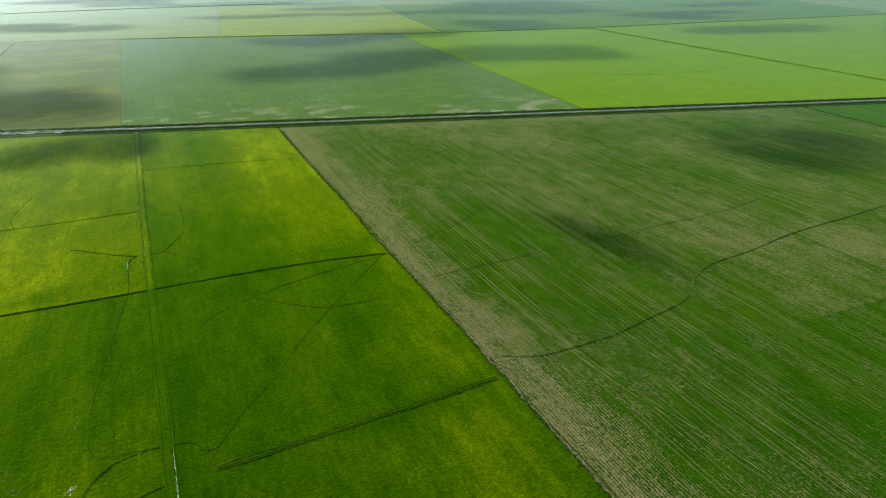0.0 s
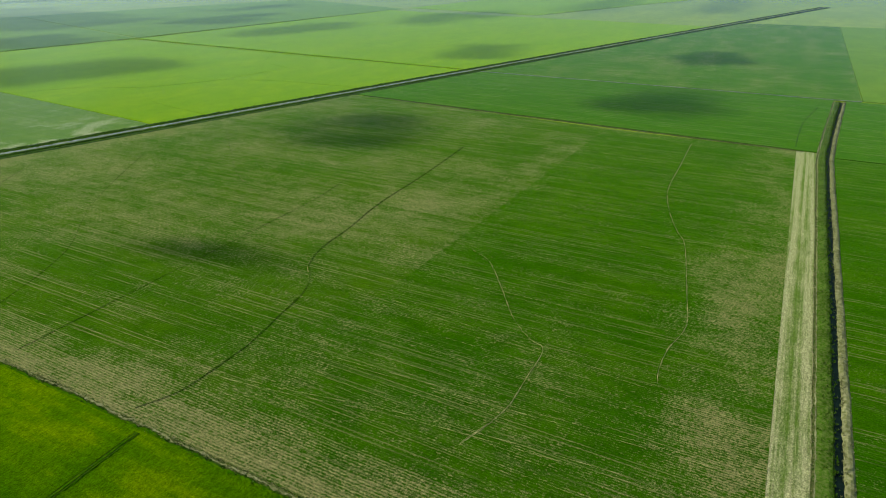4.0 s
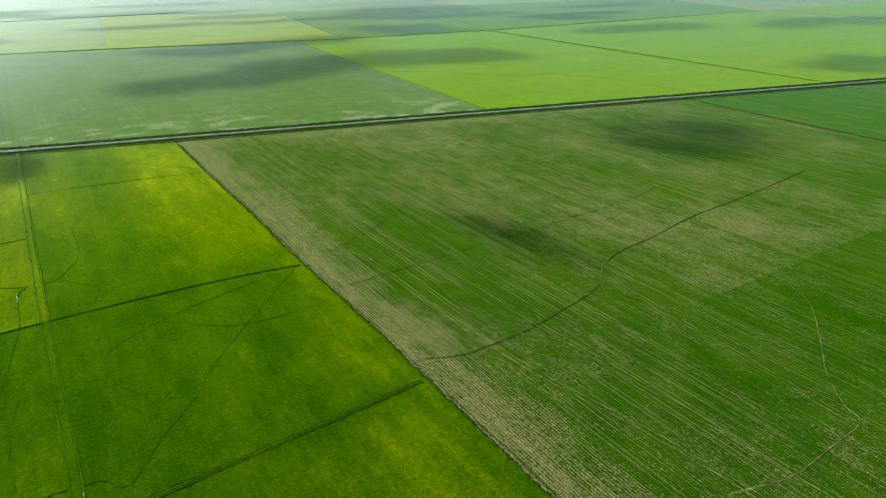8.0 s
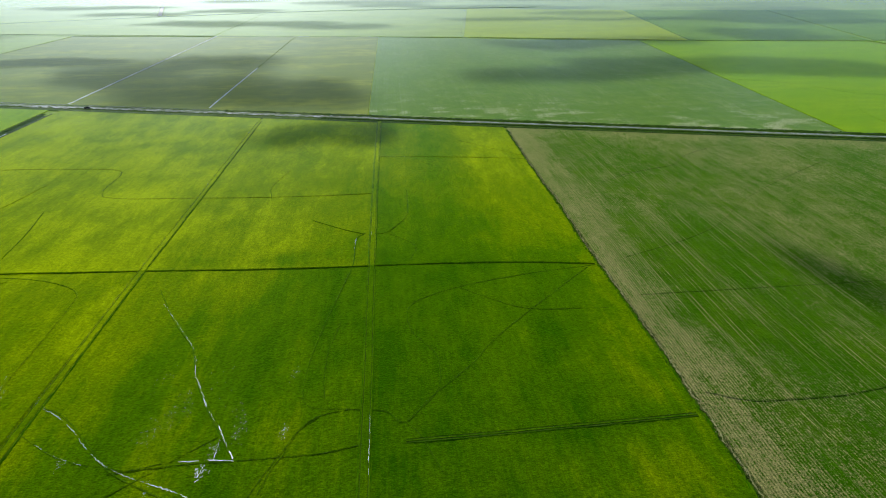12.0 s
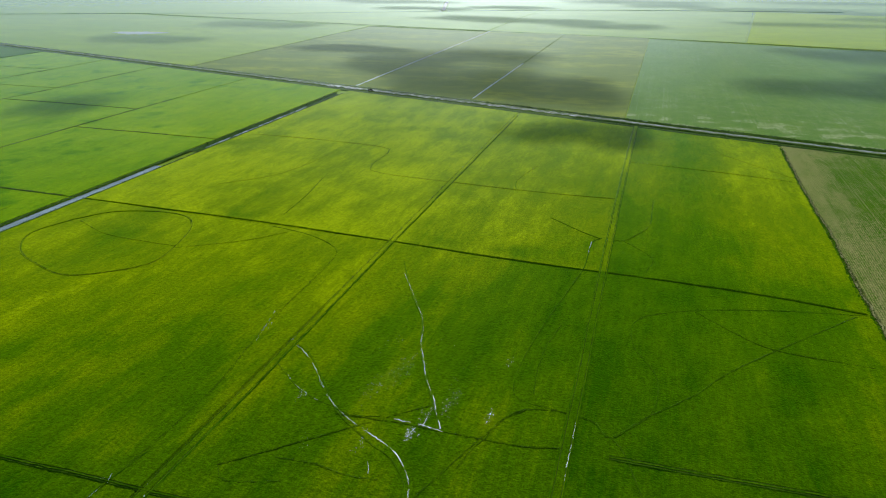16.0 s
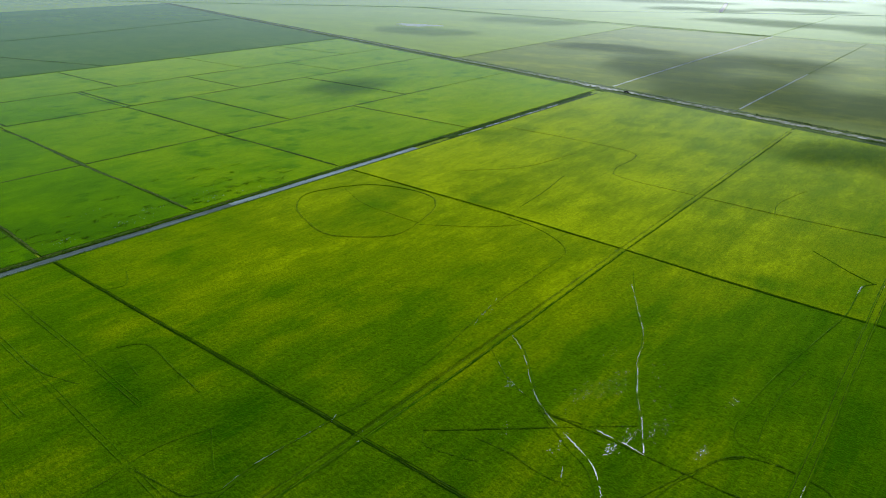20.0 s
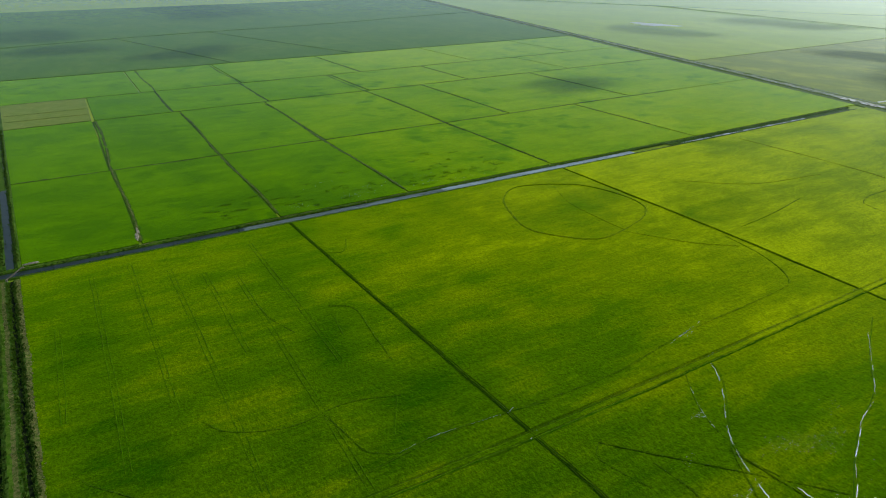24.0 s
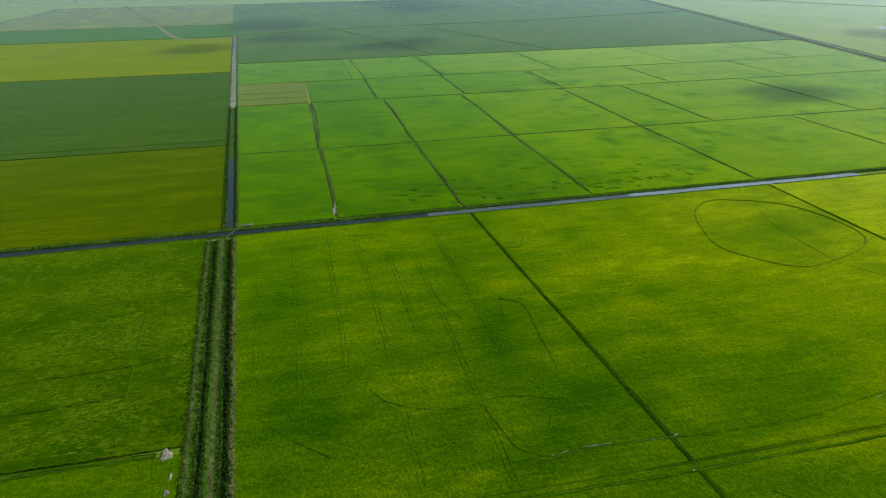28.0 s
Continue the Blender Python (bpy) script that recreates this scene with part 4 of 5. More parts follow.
slab("stubble", [(60, -23.2), (490, -23.3), (490, -11.4), (60, -14.2)], STRIP_M, strip, 1.5, 0.47, 0.08, tone=lambda x, y: 0.72 + 0.25 * lumps(x, y, 60, 3, 74) - 0.2 * rise(x, 380, 490))
east_run = [(x, -30.0 if x < 470 else -30 - 13 * ((x - 470) / 215) ** 1.2) for x in range(40, 691, 25)]
ditch = thing("east_ditch", "straight dark ditch between a green bank and a pale dry bank", "ditch", "", "structure")
sweep("worn_edge", east_run, [(7.0, 0.3), (6.6, 0.44), (6.2, 0.4), (5.8, 0.46), (5.4, 0.5)], [DRYBANK, DRYGRASS], [0, 1, 1, 0], ditch, 0.05, 1.5, 0.2, "worn edge of bare earth")
sweep("green_bank", east_run, [(5.5, 0.5), (4.2, 0.75), (2.6, 0.85), (1.5, 0.6), (1.0, 0.1)], [BANKGREEN], [0] * 4, ditch, 0.05, 1.5, 0.2, "green grass bank")
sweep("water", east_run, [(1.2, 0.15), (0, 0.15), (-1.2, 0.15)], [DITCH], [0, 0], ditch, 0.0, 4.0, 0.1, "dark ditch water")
sweep("dry_bank", east_run, [(-1.0, 0.1), (-1.5, 0.7), (-2.2, 0.85), (-3.0, 0.7), (-3.9, 0.0)], [DRYBANK], [0] * 4, ditch, 0.05, 1.5, 0.25, "pale dry grass bank")
for off, cnt, sz, sd, m in ((3.2, 2600, 0.4, 61, GRASS), (1.2, 1200, 0.5, 62, GRASS), (-1.4, 900, 0.4, 63, DRYBANK), (-2.3, 1600, 0.36, 64, DRYBANK), (6.2, 700, 0.3, 65, DRYBANK)):
    tufts("bank_grass", strewn([(x, y + off) for x, y in east_run], cnt, 0.9, sd, 0.55), sz, m, ditch, 5, sd, "tufts of bank grass")

edge_run = [(491.6 + 24.5 * s, -16 + 378 * s) for s in np.linspace(0, 1, 24)]
edge = thing("field_edge", "narrow worn grass edge between cereal fields", "field edge", "", "structure")
sweep("worn_grass", edge_run, [(-2.2, 0.0), (-1.6, 0.5), (-0.7, 0.5), (-0.2, 0.3), (0.3, 0.3), (0.8, 0.5), (2.0, 0.5), (2.6, 0.0)], [GRASS, DRYGRASS, SHADE_MUD], [0, 0, 2, 2, 0, 1, 1], edge, 0.03, 2.0, 0.3)
# ---- the divider between rice and cereal ----
divider = thing("field_boundary", "narrow ditch and worn earth edge between rice and cereal", "field edge", "", "structure")
div_run = [(86.2 + 0.5 * math.sin(y / 23), y) for y in range(-10, 492, 12)]
sweep("boundary_ditch", div_run, [(1.5, 0.3), (0.9, 0.52), (0.4, 0.54), (0.15, 0.38), (-0.1, 0.38), (-0.35, 0.54), (-0.8, 0.58), (-1.5, 0.4)], [LIT_LIP, SHADE_MUD, DRYBANK, DRYGRASS], [0, 0, 1, 1, 3, 2, 3], divider, 0.02, 1.0, 0.55, "dark ditch with a pale earth lip")
tufts("ditch_grass", strewn(div_run, 1500, 0.9, 71, 0.4), 0.36, BANK, divider, 5, 71, "weeds along the ditch")
tufts("dry_grass", strewn([(x + 0.9, y) for x, y in div_run], 1700, 0.8, 72, 0.4), 0.3, DRYBANK, divider, 5, 72, "dry grass along the ditch")

# ---- roads beyond ----
def road(points, width, label, mat=None, edge=None, base=0.0, step=8.0, verge=1.0):
    r = thing("dirt_road", label, "road", "", "structure")
    w = width / 2
    v = verge
    sweep("surface", points, [(-w, 0.55), (0, 0.68), (w, 0.55)], [mat or DIRT], [0, 0], r, base, step, 0.2, "")
    sweep("verge", points, [(w, 0.55), (w + 0.8 * v, 0.62), (w + 2.0 * v, 0.3)], [edge or BANK], [0, 0], r, base, step, 0.2, "rough grass verge")
    sweep("verge", points, [(-w, 0.55), (-w - 0.8 * v, 0.62), (-w - 2.0 * v, 0.3)], [edge or BANK], [0, 0], r, base, step, 0.2, "rough grass verge")
    return r


road([(700, y) for y in range(-60, 336, 30)], 3.0, "pale farm road between green fields", None, GRASS)
road([(702 + 50 * s, 352 + 690 * s) for s in np.linspace(0, 1, 20)], 2.0, "dark overgrown farm road running to the distance", DEEP, BRIGHT)
road([(-301 - 4 * s, 622 + 580 * s) for s in np.linspace(0, 1, 15)], 2.6, "wet pale road, its shine put into the colour", PUDDLE, BROWN, 0.02, 8.0, 0.3)
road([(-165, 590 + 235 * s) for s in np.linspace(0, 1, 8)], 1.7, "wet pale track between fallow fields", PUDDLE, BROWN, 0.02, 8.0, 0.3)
road([(-165, 825 + 350 * s) for s in np.linspace(0, 1, 8)], 1.0, "faint dry track between fallow fields", OLIVE, BROWN, 0.02, 8.0, 0.3)
road([(-1300, 1405), (-710, 1272), (-311, 1203), (-48, 1163), (173, 1110), (378, 1048), (560, 1020), (760, 990), (1560, 962)], 3.0, "far canal line across the plain", PALEGREEN, PALEGREEN, -0.05, 25.0)
road([(-2400, 1050), (-1360, 1390), (-889, 1515), (-510, 1684), (-137, 1804), (400, 1850)], 8.0, "far canal line on the horizon", TEAL, PALEGREEN, -0.05, 60.0)
road([(-556, 1690), (-655, 2030)], 9.0, "far wet road, its shine put into the colour", PUDDLE, FAR, 0.1, 30.0)
road([(-562, y) for y in range(700, 1170, 60)], 2.0, "faint far track", OLIVE, BROWN)
road([(-870, y) for y in range(-50, 740, 60)], 1.6, "dark hedge line between far fields", DEEP, TEAL, 0.1)
for pts in ([(-1215, -88), (-1262, 83), (-1290, 246), (-1312, 480), (-1400, 840)], [(-1276, 84), (-874, 190)], [(-1285, 246), (-874, 357)]):
    road(pts, 1.6, "dark ditch line between far fields", BANK, TEAL, 0.1)

pond = thing("flooded_field", "sheet of shallow flood water on the far fallow land", "pond", "", "structure")
mound("water_sheet", -922, 1008, 46, 26, 0.02, PUDDLE, pond, 4, TOP + 0.12, "pale water with the hazy sky's reflection in its colour")

# ---- levees between the small plots ----
def bank_between(points, wide, label, mat=None):
    b = thing("levee", label, "levee", "levees")
    w = wide * 0.4
    sweep("ridge", points, [(-w - 1.7, 0.3), (-w - 0.5, 0.42), (-w - 0.25, 0.37), (-w, 0.5), (-w * .3, 0.62), (w * .3, 0.62), (w, 0.5), (w + 0.25, 0.37), (w + 0.5, 0.42), (w + 1.7, 0.3)], [SHADE_MUD, GRASS, LIT_LIP, DRYGRASS], [1, 2, 0, 1, 3, 1, 0, 2, 1], b, 0.0, 3.0, 0.3)
    tufts("grass", strewn(points, int(len(glide(points, 1.0)[0]) * (1.2 if wide >= 2.0 else 0.5)), w + 0.3, int(abs(points[0][0]) + abs(points[0][1])), 0.45), 0.32, mat or GRASS, b, 4, 5)
    return b


for y, x0, x1, w in ((14, -310, -596, 2.6), (80, -312, -590, 2.2), (154, -312, -590, 2.4), (257, -312, -710, 1.6), (390, -350, -438, 1.4), (320, -446, -598, 1.4), (75, -602, -866, 1.6), (160, -602, -866, 1.4), (300, -714, -866, 1.2), (460, -446, -598, 1.0), (262, -602, -710, 1.0), (380, -602, -710, 1.0)):
    bank_between([(x, y + 1.2 * math.sin(x / 31)) for x in np.linspace(x0, x1, 7)], w, "grassy levee between rice plots")
for x, y0, y1, w in ((-440, -40, 500, 1.8), (-600, 16, 640, 1.6), (-712, -50, 620, 1.4)):
    bank_between([(x + 1.2 * math.sin(y / 37), y) for y in np.linspace(y0, y1, 10)], w, "long grassy levee across the rice plots")
for pts in ([(-657, -52), (-656, 10)], [(-630, -51), (-630, 10)]):
    furrow(pts, weedy, WEEDY, 0.6, 0.35, "low worn ridge across the weeds")
bog = thing("wet_hollow", "soggy drowned hollows with open mud in the young rice", "wet patch")
br = np.random.default_rng(41)
wet = []
for k in range(110):
    x, y = -311 - br.gamma(1.7, 13), br.choice([60, 70, 90, 110, 120, 135, 165, 175, 190, 205, 225]) + br.normal(0, 8)
    if min(abs(y - q) for q in (80, 154)) > 3:
        n = int(br.integers(8, 60))
        wet.append(np.array([x, y]) + br.normal(0, 1, (n, 2)) * (br.uniform(.4, 1.6), br.uniform(.8, 3.0)))
tufts("drowned_crop", np.vstack(wet), 0.3, GRASS, bog, 4, 91, "dark clumps of drowned crop", "stuff", TOP - 0.05)
for k, (x, y, n) in enumerate(((-318, 128, 40), (-326, 140, 24), (-316, 172, 34), (-330, 182, 16), (-316, 92, 24), (-346, 120, 12), (-312, 196, 16))):
    speckle("open_water", x, y, 3.2, n, bog, PUDDLE, 500 + k, 0.5, TOP + 0.12)
spill = thing("clay_heap", "pale heap of dug clay at the end of a levee", "earth heap")
mound("heap", -315, 13.6, 5.0, 1.0, 0.4, CLAY, spill, 8, 0.55)
mound("heap", -324, 14.6, 6.0, 0.6, 0.3, CLAY, spill, 28, 0.55)
mound("heap", -308.2, -30.5, 1.1, 2.6, 0.35, CLAY, spill, 18, 0.6)

# ---- tracks, furrows and levees in the rice ----
for pts in ([(-295, 82), (-227, 85), (-170, 88), (-120, 90.5), (-60, 93), (-40, 94)],):
    levee(pts, rice_w, RICE, size=0.72, tall=1.3)
levee([(-295, 257), (-201, 256.5), (-149, 255), (-109, 253)], rice_w, RICE_W, size=0.6)
levee([(-109, 253), (-44, 249.5), (-13, 249.5)], rice_m, RICE_M, size=0.6)
levee([(-11, 249.5), (44, 248), (84, 243)], rice_e, RICE, size=0.6)
levee([(0, 138), (24, 139), (52, 140.5), (84, 142)], rice_e, RICE)
furrow([(-109, 345), (-61, 342.5), (-14, 343.5)], rice_mn, RICE_N, 0.6, 0.32)
furrow([(-284, 411), (-240, 411), (-210, 409), (-179, 405), (-170, 394), (-168, 361), (-156, 349), (-109, 345)], rice_wn, RICE_WN, 0.8, 0.3)
ruts([(-112, -20), (-110.6, 20), (-109.6, 58), (-108.6, 91), (-108.3, 145), (-109.5, 253)], rice_w, RICE)
ruts([(-109.5, 253), (-109.5, 345), (-110, 530)], rice_wn, RICE_WN)
ruts([(-12, 250), (-11.2, 152), (-11, 117), (-10.6, 80)], rice_m, RICE_M)
ruts([(-12, 520), (-12.3, 345), (-12, 250)], rice_mn, RICE_N)
furrow([(-118, 40), (-121, 70), (-120, 91), (-118.5, 115), (-119, 137), (-124, 172), (-126, 221), (-130, 237), (-149, 248), (-173, 253)], rice_w, RICE_W, 0.5, 0.3, "faint wheel line curving through the rice")
furrow([(-276, 230), (-281, 209), (-267, 192), (-246, 183), (-227, 179), (-212, 187), (-201, 199), (-202, 214), (-210, 238), (-223, 251), (-243, 252), (-264, 245), (-276, 230)], rice_w, RICE_W, 1.0, 0.5, "wheel rut in a wide loop")
furrow([(-271, 230), (-246, 220), (-219, 218), (-203, 218)], rice_w, RICE_W, 0.4, 0.25)
furrow([(-202, 216), (-176, 233), (-162, 248)], rice_w, RICE_W, 0.4, 0.18)
for pts, d in (([(-16, 286), (-20, 278), (-20, 253), (-24, 226), (-29, 194)], .32), ([(-43, 305), (-27, 292), (-16, 285)], .3), ([(-96, 235), (-83, 209), (-72, 191), (-66, 174), (-60, 160), (-54, 149), (-46, 135)], .22),
               ([(-108, 162), (-99, 157), (-85, 142), (-77, 133), (-63, 124), (-55, 120), (-48, 112), (-44, 100)], .32), ([(-77, 132), (-59, 134), (-50, 134), (-25, 135), (-11, 138)], .36), ([(-97, 104), (-79, 120), (-60, 137), (-52, 144)], .3),
               ([(-46, 104), (-40, 120), (-34, 135), (-27, 149), (-16, 153)], .36), ([(-109, 151), (-101, 145), (-94, 140), (-85, 136), (-80, 135), (-73, 133), (-64, 135)], .24), ([(-84, 111), (-73, 112), (-64, 111), (-55, 112)], .2), ([(-24, 159), (-25, 171), (-25, 185), (-24, 191), (-22, 203)], .2), ([(-37, 122), (-35, 131), (-33, 135), (-31, 143), (-28, 147), (-25, 150)], .36), ([(-29, 194), (-31, 172), (-29, 156), (-16, 153)], .22),
               ([(-69, 340), (-72, 362), (-66, 392)], .25), ([(-16, 153), (-11, 152.5)], .36), ([(-97, 104), (-92, 100), (-78, 104)], .2)):
    furrow(pts, rice_m, RICE_M, 0.36, d)
for pts, d in (([(-11, 286), (-6, 286), (0, 296), (5, 310), (6, 348)], .32), ([(-6, 286), (7, 270), (5, 254)], .28), ([(84, 242), (53, 236), (22, 226), (4, 214), (3, 196), (11, 179), (10, 160), (0, 146)], .2),
               ([(80, 240), (51, 209), (31, 186), (23, 174), (9, 158), (0, 146), (-5, 151), (-11, 152.5)], .26), ([(24, 226), (36, 215), (49, 207), (78, 205)], .2), ([(0, 146), (4, 140), (9, 126)], .2), ([(46, 455), (84, 412)], .12), ([(-10, 418), (40, 412), (84, 404)], .25)):
    furrow(pts, rice_e, RICE, 0.45, d)
for pts, d in (([(-118, 103), (-120, 91), (-121, 81), (-122, 67), (-121, 56), (-123, 52), (-127, 48), (-137, 46), (-146, 44)], .3), ([(-128, 58), (-134, 61), (-143, 66)], .26), ([(-206, 68), (-202, 74), (-196, 76), (-184, 75), (-172, 74), (-161, 73)], .26),
               ([(-220, 45), (-209, 46), (-199, 49), (-194, 51)], .26), ([(-198, 67), (-192, 66), (-184, 65)], .22), ([(-157, -20), (-151, -17), (-144, -11), (-138, -5), (-134, 0)], .24), ([(-161, 13), (-154, 17), (-149, 25), (-146, 36), (-148, 52), (-143, 67)], .18),
               ([(-262, 98), (-250, 92), (-252, 84)], .2), ([(-186, 330), (-180, 300), (-176, 268)], .2), ([(-240, 300), (-215, 330), (-205, 380)], .2)):
    furrow(pts, rice_w, RICE_W, 0.4, d)
# faint sprayer lines across the field beside the lane
for y, x0, x1 in ((-22, -240, -180), (-8, -280, -150), (7, -284, -170), (21, -270, -118), (33, -260, -190), (44, -250, -112), (58, -280, -170)):
    for q in (-0.8, 0.8):
        furrow([(x, y + q + 0.5 * math.sin(x / 40)) for x in np.linspace(x0, x1, 6)], rice_w, RICE_W, 0.16, 0.05, "faint line pressed by a sprayer's wheel")
# standing water in the ruts of the wet field
WET = [([(-107, 161), (-102, 158), (-94, 151), (-88, 144), (-81, 137), (-74, 132)], .42, .5), ([(-74, 132), (-66, 128), (-57, 124), (-52, 120), (-47, 113), (-44, 103)], .6, .12), ([(-91, 223), (-78, 202), (-70, 188), (-66, 174)], .26, 1.4),
       ([(-66, 174), (-63, 168), (-58, 157), (-53, 149)], .42, .45), ([(-53, 149), (-50, 143), (-46, 135)], .55, .2), ([(-60, 135), (-56, 135), (-51, 135), (-45, 134)], .5, .3), ([(-51, 143), (-51, 136), (-51, 130)], .4, .7), ([(-101, 145), (-94, 140), (-85, 136)], .25, 1.4),
       ([(-11.9, 176), (-11.7, 164)], .35, .5), ([(-10.1, 150), (-10, 126)], .4, .4), ([(-20, 281), (-20.2, 268)], .55, .2), ([(-13, 288), (-12.6, 280)], .8, .3), ([(-121, 158), (-126, 179)], .3, 1.0), ([(-109.8, 93), (-107.5, 89)], 1.1, .2),
       ([(-121, 93), (-119.5, 90)], .7, .2), ([(-120, 88), (-122, 67), (-121, 56)], .26, .9), ([(-60, 117), (-58, 113)], .3, .8)]
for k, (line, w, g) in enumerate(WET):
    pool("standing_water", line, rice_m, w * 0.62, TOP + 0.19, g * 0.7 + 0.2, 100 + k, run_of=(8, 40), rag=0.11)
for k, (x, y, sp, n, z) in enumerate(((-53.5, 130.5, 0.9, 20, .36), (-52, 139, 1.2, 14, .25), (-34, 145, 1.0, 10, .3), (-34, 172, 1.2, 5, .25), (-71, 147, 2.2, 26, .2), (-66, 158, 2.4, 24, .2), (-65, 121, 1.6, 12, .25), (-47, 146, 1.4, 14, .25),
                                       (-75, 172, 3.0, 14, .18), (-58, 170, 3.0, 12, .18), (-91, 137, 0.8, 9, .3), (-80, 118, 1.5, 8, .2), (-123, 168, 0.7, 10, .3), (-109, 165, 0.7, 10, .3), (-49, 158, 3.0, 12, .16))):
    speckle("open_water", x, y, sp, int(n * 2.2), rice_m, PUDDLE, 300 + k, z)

# ---- tracks in the cereal fields ----
E1 = [(91, 152), (102, 147), (114, 146.5), (132, 147), (152, 151), (168, 154), (178, 158), (185, 163), (192, 169), (208, 175), (234, 178), (268, 184), (313, 187), (358, 191), (393, 195)]
furrow(E1, dry, PATCHY, 0.7, 0.52)
for pts, d in (([(93, 214), (132, 215), (161, 216), (188, 216.5), (222, 218), (258, 219), (300, 226)], .24), ([(99, 248), (116, 256), (136, 266), (156, 280), (176, 301), (195, 320), (227, 345), (275, 379)], .18),
               ([(120, 350), (139, 364), (161, 374), (177, 381), (193, 401), (216, 417)], .18), ([(352, 380), (301, 323), (274, 292), (255, 260), (246, 241)], .18)):
    furrow(pts, dry, PATCHY, 0.5, d)
for pts, d in (([(238, 113), (230, 101), (209, 86), (191, 74), (180, 63), (176, 57), (158, 56), (140, 56), (122, 61)], .24), ([(474, 55), (422, 53), (367, 51), (331, 44), (303, 35), (291, 30), (259, 24), (230, 19), (213, 17), (195, 20), (181, 20), (175, 19)], .24)):
    furrow(pts, dense, CEREAL, 0.5, d * 1.3)
    pool("straw_line", [(x + 0.45, y - 0.2) for x, y in pts], dense, 0.4, TOP + 0.2, 0.5, 77, PALE, (6, 40), 0.05)["label"] = "pale straw along the furrow"


def straw_lines(points, parent, gap=1.6, wide=0.3, broken=0.4, seed=1):
    """Two thin broken strips of straw left by a drill's wheels."""
    for q in (-gap / 2, gap / 2):
        pool("straw_line", [(x + q, y) for x, y in points], parent, wide * 0.7, TOP + 0.15, broken, seed + (q > 0), PALE, (30, 200), 0.05)["label"] = "thin broken line of pale straw"


rr = np.random.default_rng(17)
straw_lines([(110, 250), (112, 200), (114.5, 147), (118, 118), (125, 81), (129, 40), (131, 10)], dense, 1.8, 0.45, 0.1, 1)
straw_lines([(186, 200), (184, 158), (180, 110), (175, 57), (172, 20)], dense, 1.8, 0.36, 0.3, 3)
straw_lines([(130, 300), (131, 250), (132, 215), (138, 128), (143, 50), (146, 0)], dense, 1.8, 0.36, 0.3, 5)
for k in range(34):
    x = 93 + k * 11.4 + rr.uniform(-4, 4)
    y0 = rr.uniform(-8, 60)
    y1 = min(y0 + rr.uniform(40, 130), 119)
    lean = rr.uniform(-2, 2)
    straw_lines([(x + lean * s, y0 + (y1 - y0) * s) for s in (0, .33, .66, 1)], dense, rr.uniform(1.3, 3.0), rr.uniform(.12, .28), rr.uniform(.5, 1.6), 10 + 2 * k)
for k in range(40):
    x = 92 + k * 9 + rr.uniform(-4, 4)
    y0 = 128 + rr.uniform(0, 130)
    y1 = min(y0 + rr.uniform(60, 240), canal_y(x) - 18)
    lean = rr.uniform(-3, 3)
    straw_lines([(x + lean * s, y0 + (y1 - y0) * s) for s in (0, .33, .66, 1)], dry, rr.uniform(1.3, 3.0), rr.uniform(.14, .32), rr.uniform(.5, 1.6), 110 + 2 * k)
furrow([(655, -24), (594, -15), (552, -12), (500, -10.5)], deep, DEEP, 0.8, 0.5)

# ---- furrows in the bright field beyond, and the south-west field ----
far_bright = thing("field_drains", "thin dark drains across the bright rice field", "drain")
for pts in ([(443, 594), (515, 558), (618, 548)], [(443, 594), (400, 520), (385, 440)], [(443, 594), (415, 650), (352, 690)], [(618, 548), (640, 600), (690, 640)], [(515, 558), (540, 500), (548, 405)]):
    sweep("drain", pts, [(-0.5, 0), (-0.25, .13), (0, .06), (0.25, .13), (0.5, 0)], [BRIGHT], [0] * 4, far_bright, TOP - 0.05, 6.0, 0.2)
levee([(-147, -120), (-147, -84), (-146.5, -58), (-146, -46)], sw, RICE_S)
furrow([(-265, -66), (-213, -62), (-170, -59), (-153, -58)], sw, RICE_S, .5, .35)
furrow([(-190, -100), (-192, -62), (-194, -50)], sw, RICE_S, .5, .25)
furrow([(-173, -100), (-175, -70), (-177, -52)], sw, RICE_S, .5, .25)
heap = thing("clay_heap", "pale spread of bare clay at a field's corner", "earth heap")
mound("heap", -145.5, -43.2, 2.2, 1.4, 0.4, CLAY, heap, 9, 0.55)
mound("heap", -137, -41.2, 2.2, 0.35, 0.25, CLAY, heap, 10, 0.6)
mound("heap", -131.5, -41.4, 1.0, 0.6, 0.3, CLAY, heap, 13, 0.6)

# ---- small things: a footbridge and a parked pickup ----
def box(bm, x0, x1, y0, y1, z0, z1, bevel=0.0):
    r = bmesh.ops.create_cube(bm, size=1.0, matrix=Matrix.Translation(((x0 + x1) / 2, (y0 + y1) / 2, (z0 + z1) / 2)) @ Matrix.Diagonal((x1 - x0, y1 - y0, z1 - z0, 1)))
    if bevel:
        es = list({e for v in r["verts"] for e in v.link_edges})
        bmesh.ops.bevel(bm, geom=es, offset=bevel, segments=2, affect="EDGES")


def part(name, bm, mat, parent, label=""):
    me = bpy.data.meshes.new(name)
    bm.to_mesh(me)
    bm.free()
    me.materials.append(mat)
    ob = new(name, me)
    ob.parent = parent
    if label:
        ob["label"] = label
    return ob


PAINT = earth("dark_paint", (0.03, 0.032, 0.035), (0.045, 0.047, 0.05), 0.5, 0.0, 0.35)
RUBBER = earth("tyre_rubber", (0.02, 0.02, 0.02), (0.03, 0.03, 0.03), 0.2, 0.0, 0.8)
GLASS = water("window_glass", (0.02, 0.025, 0.03), 0.05)
PLANK = earth("weathered_planks", (0.11, 0.11, 0.08), (0.20, 0.19, 0.14), 0.5, 0.02)
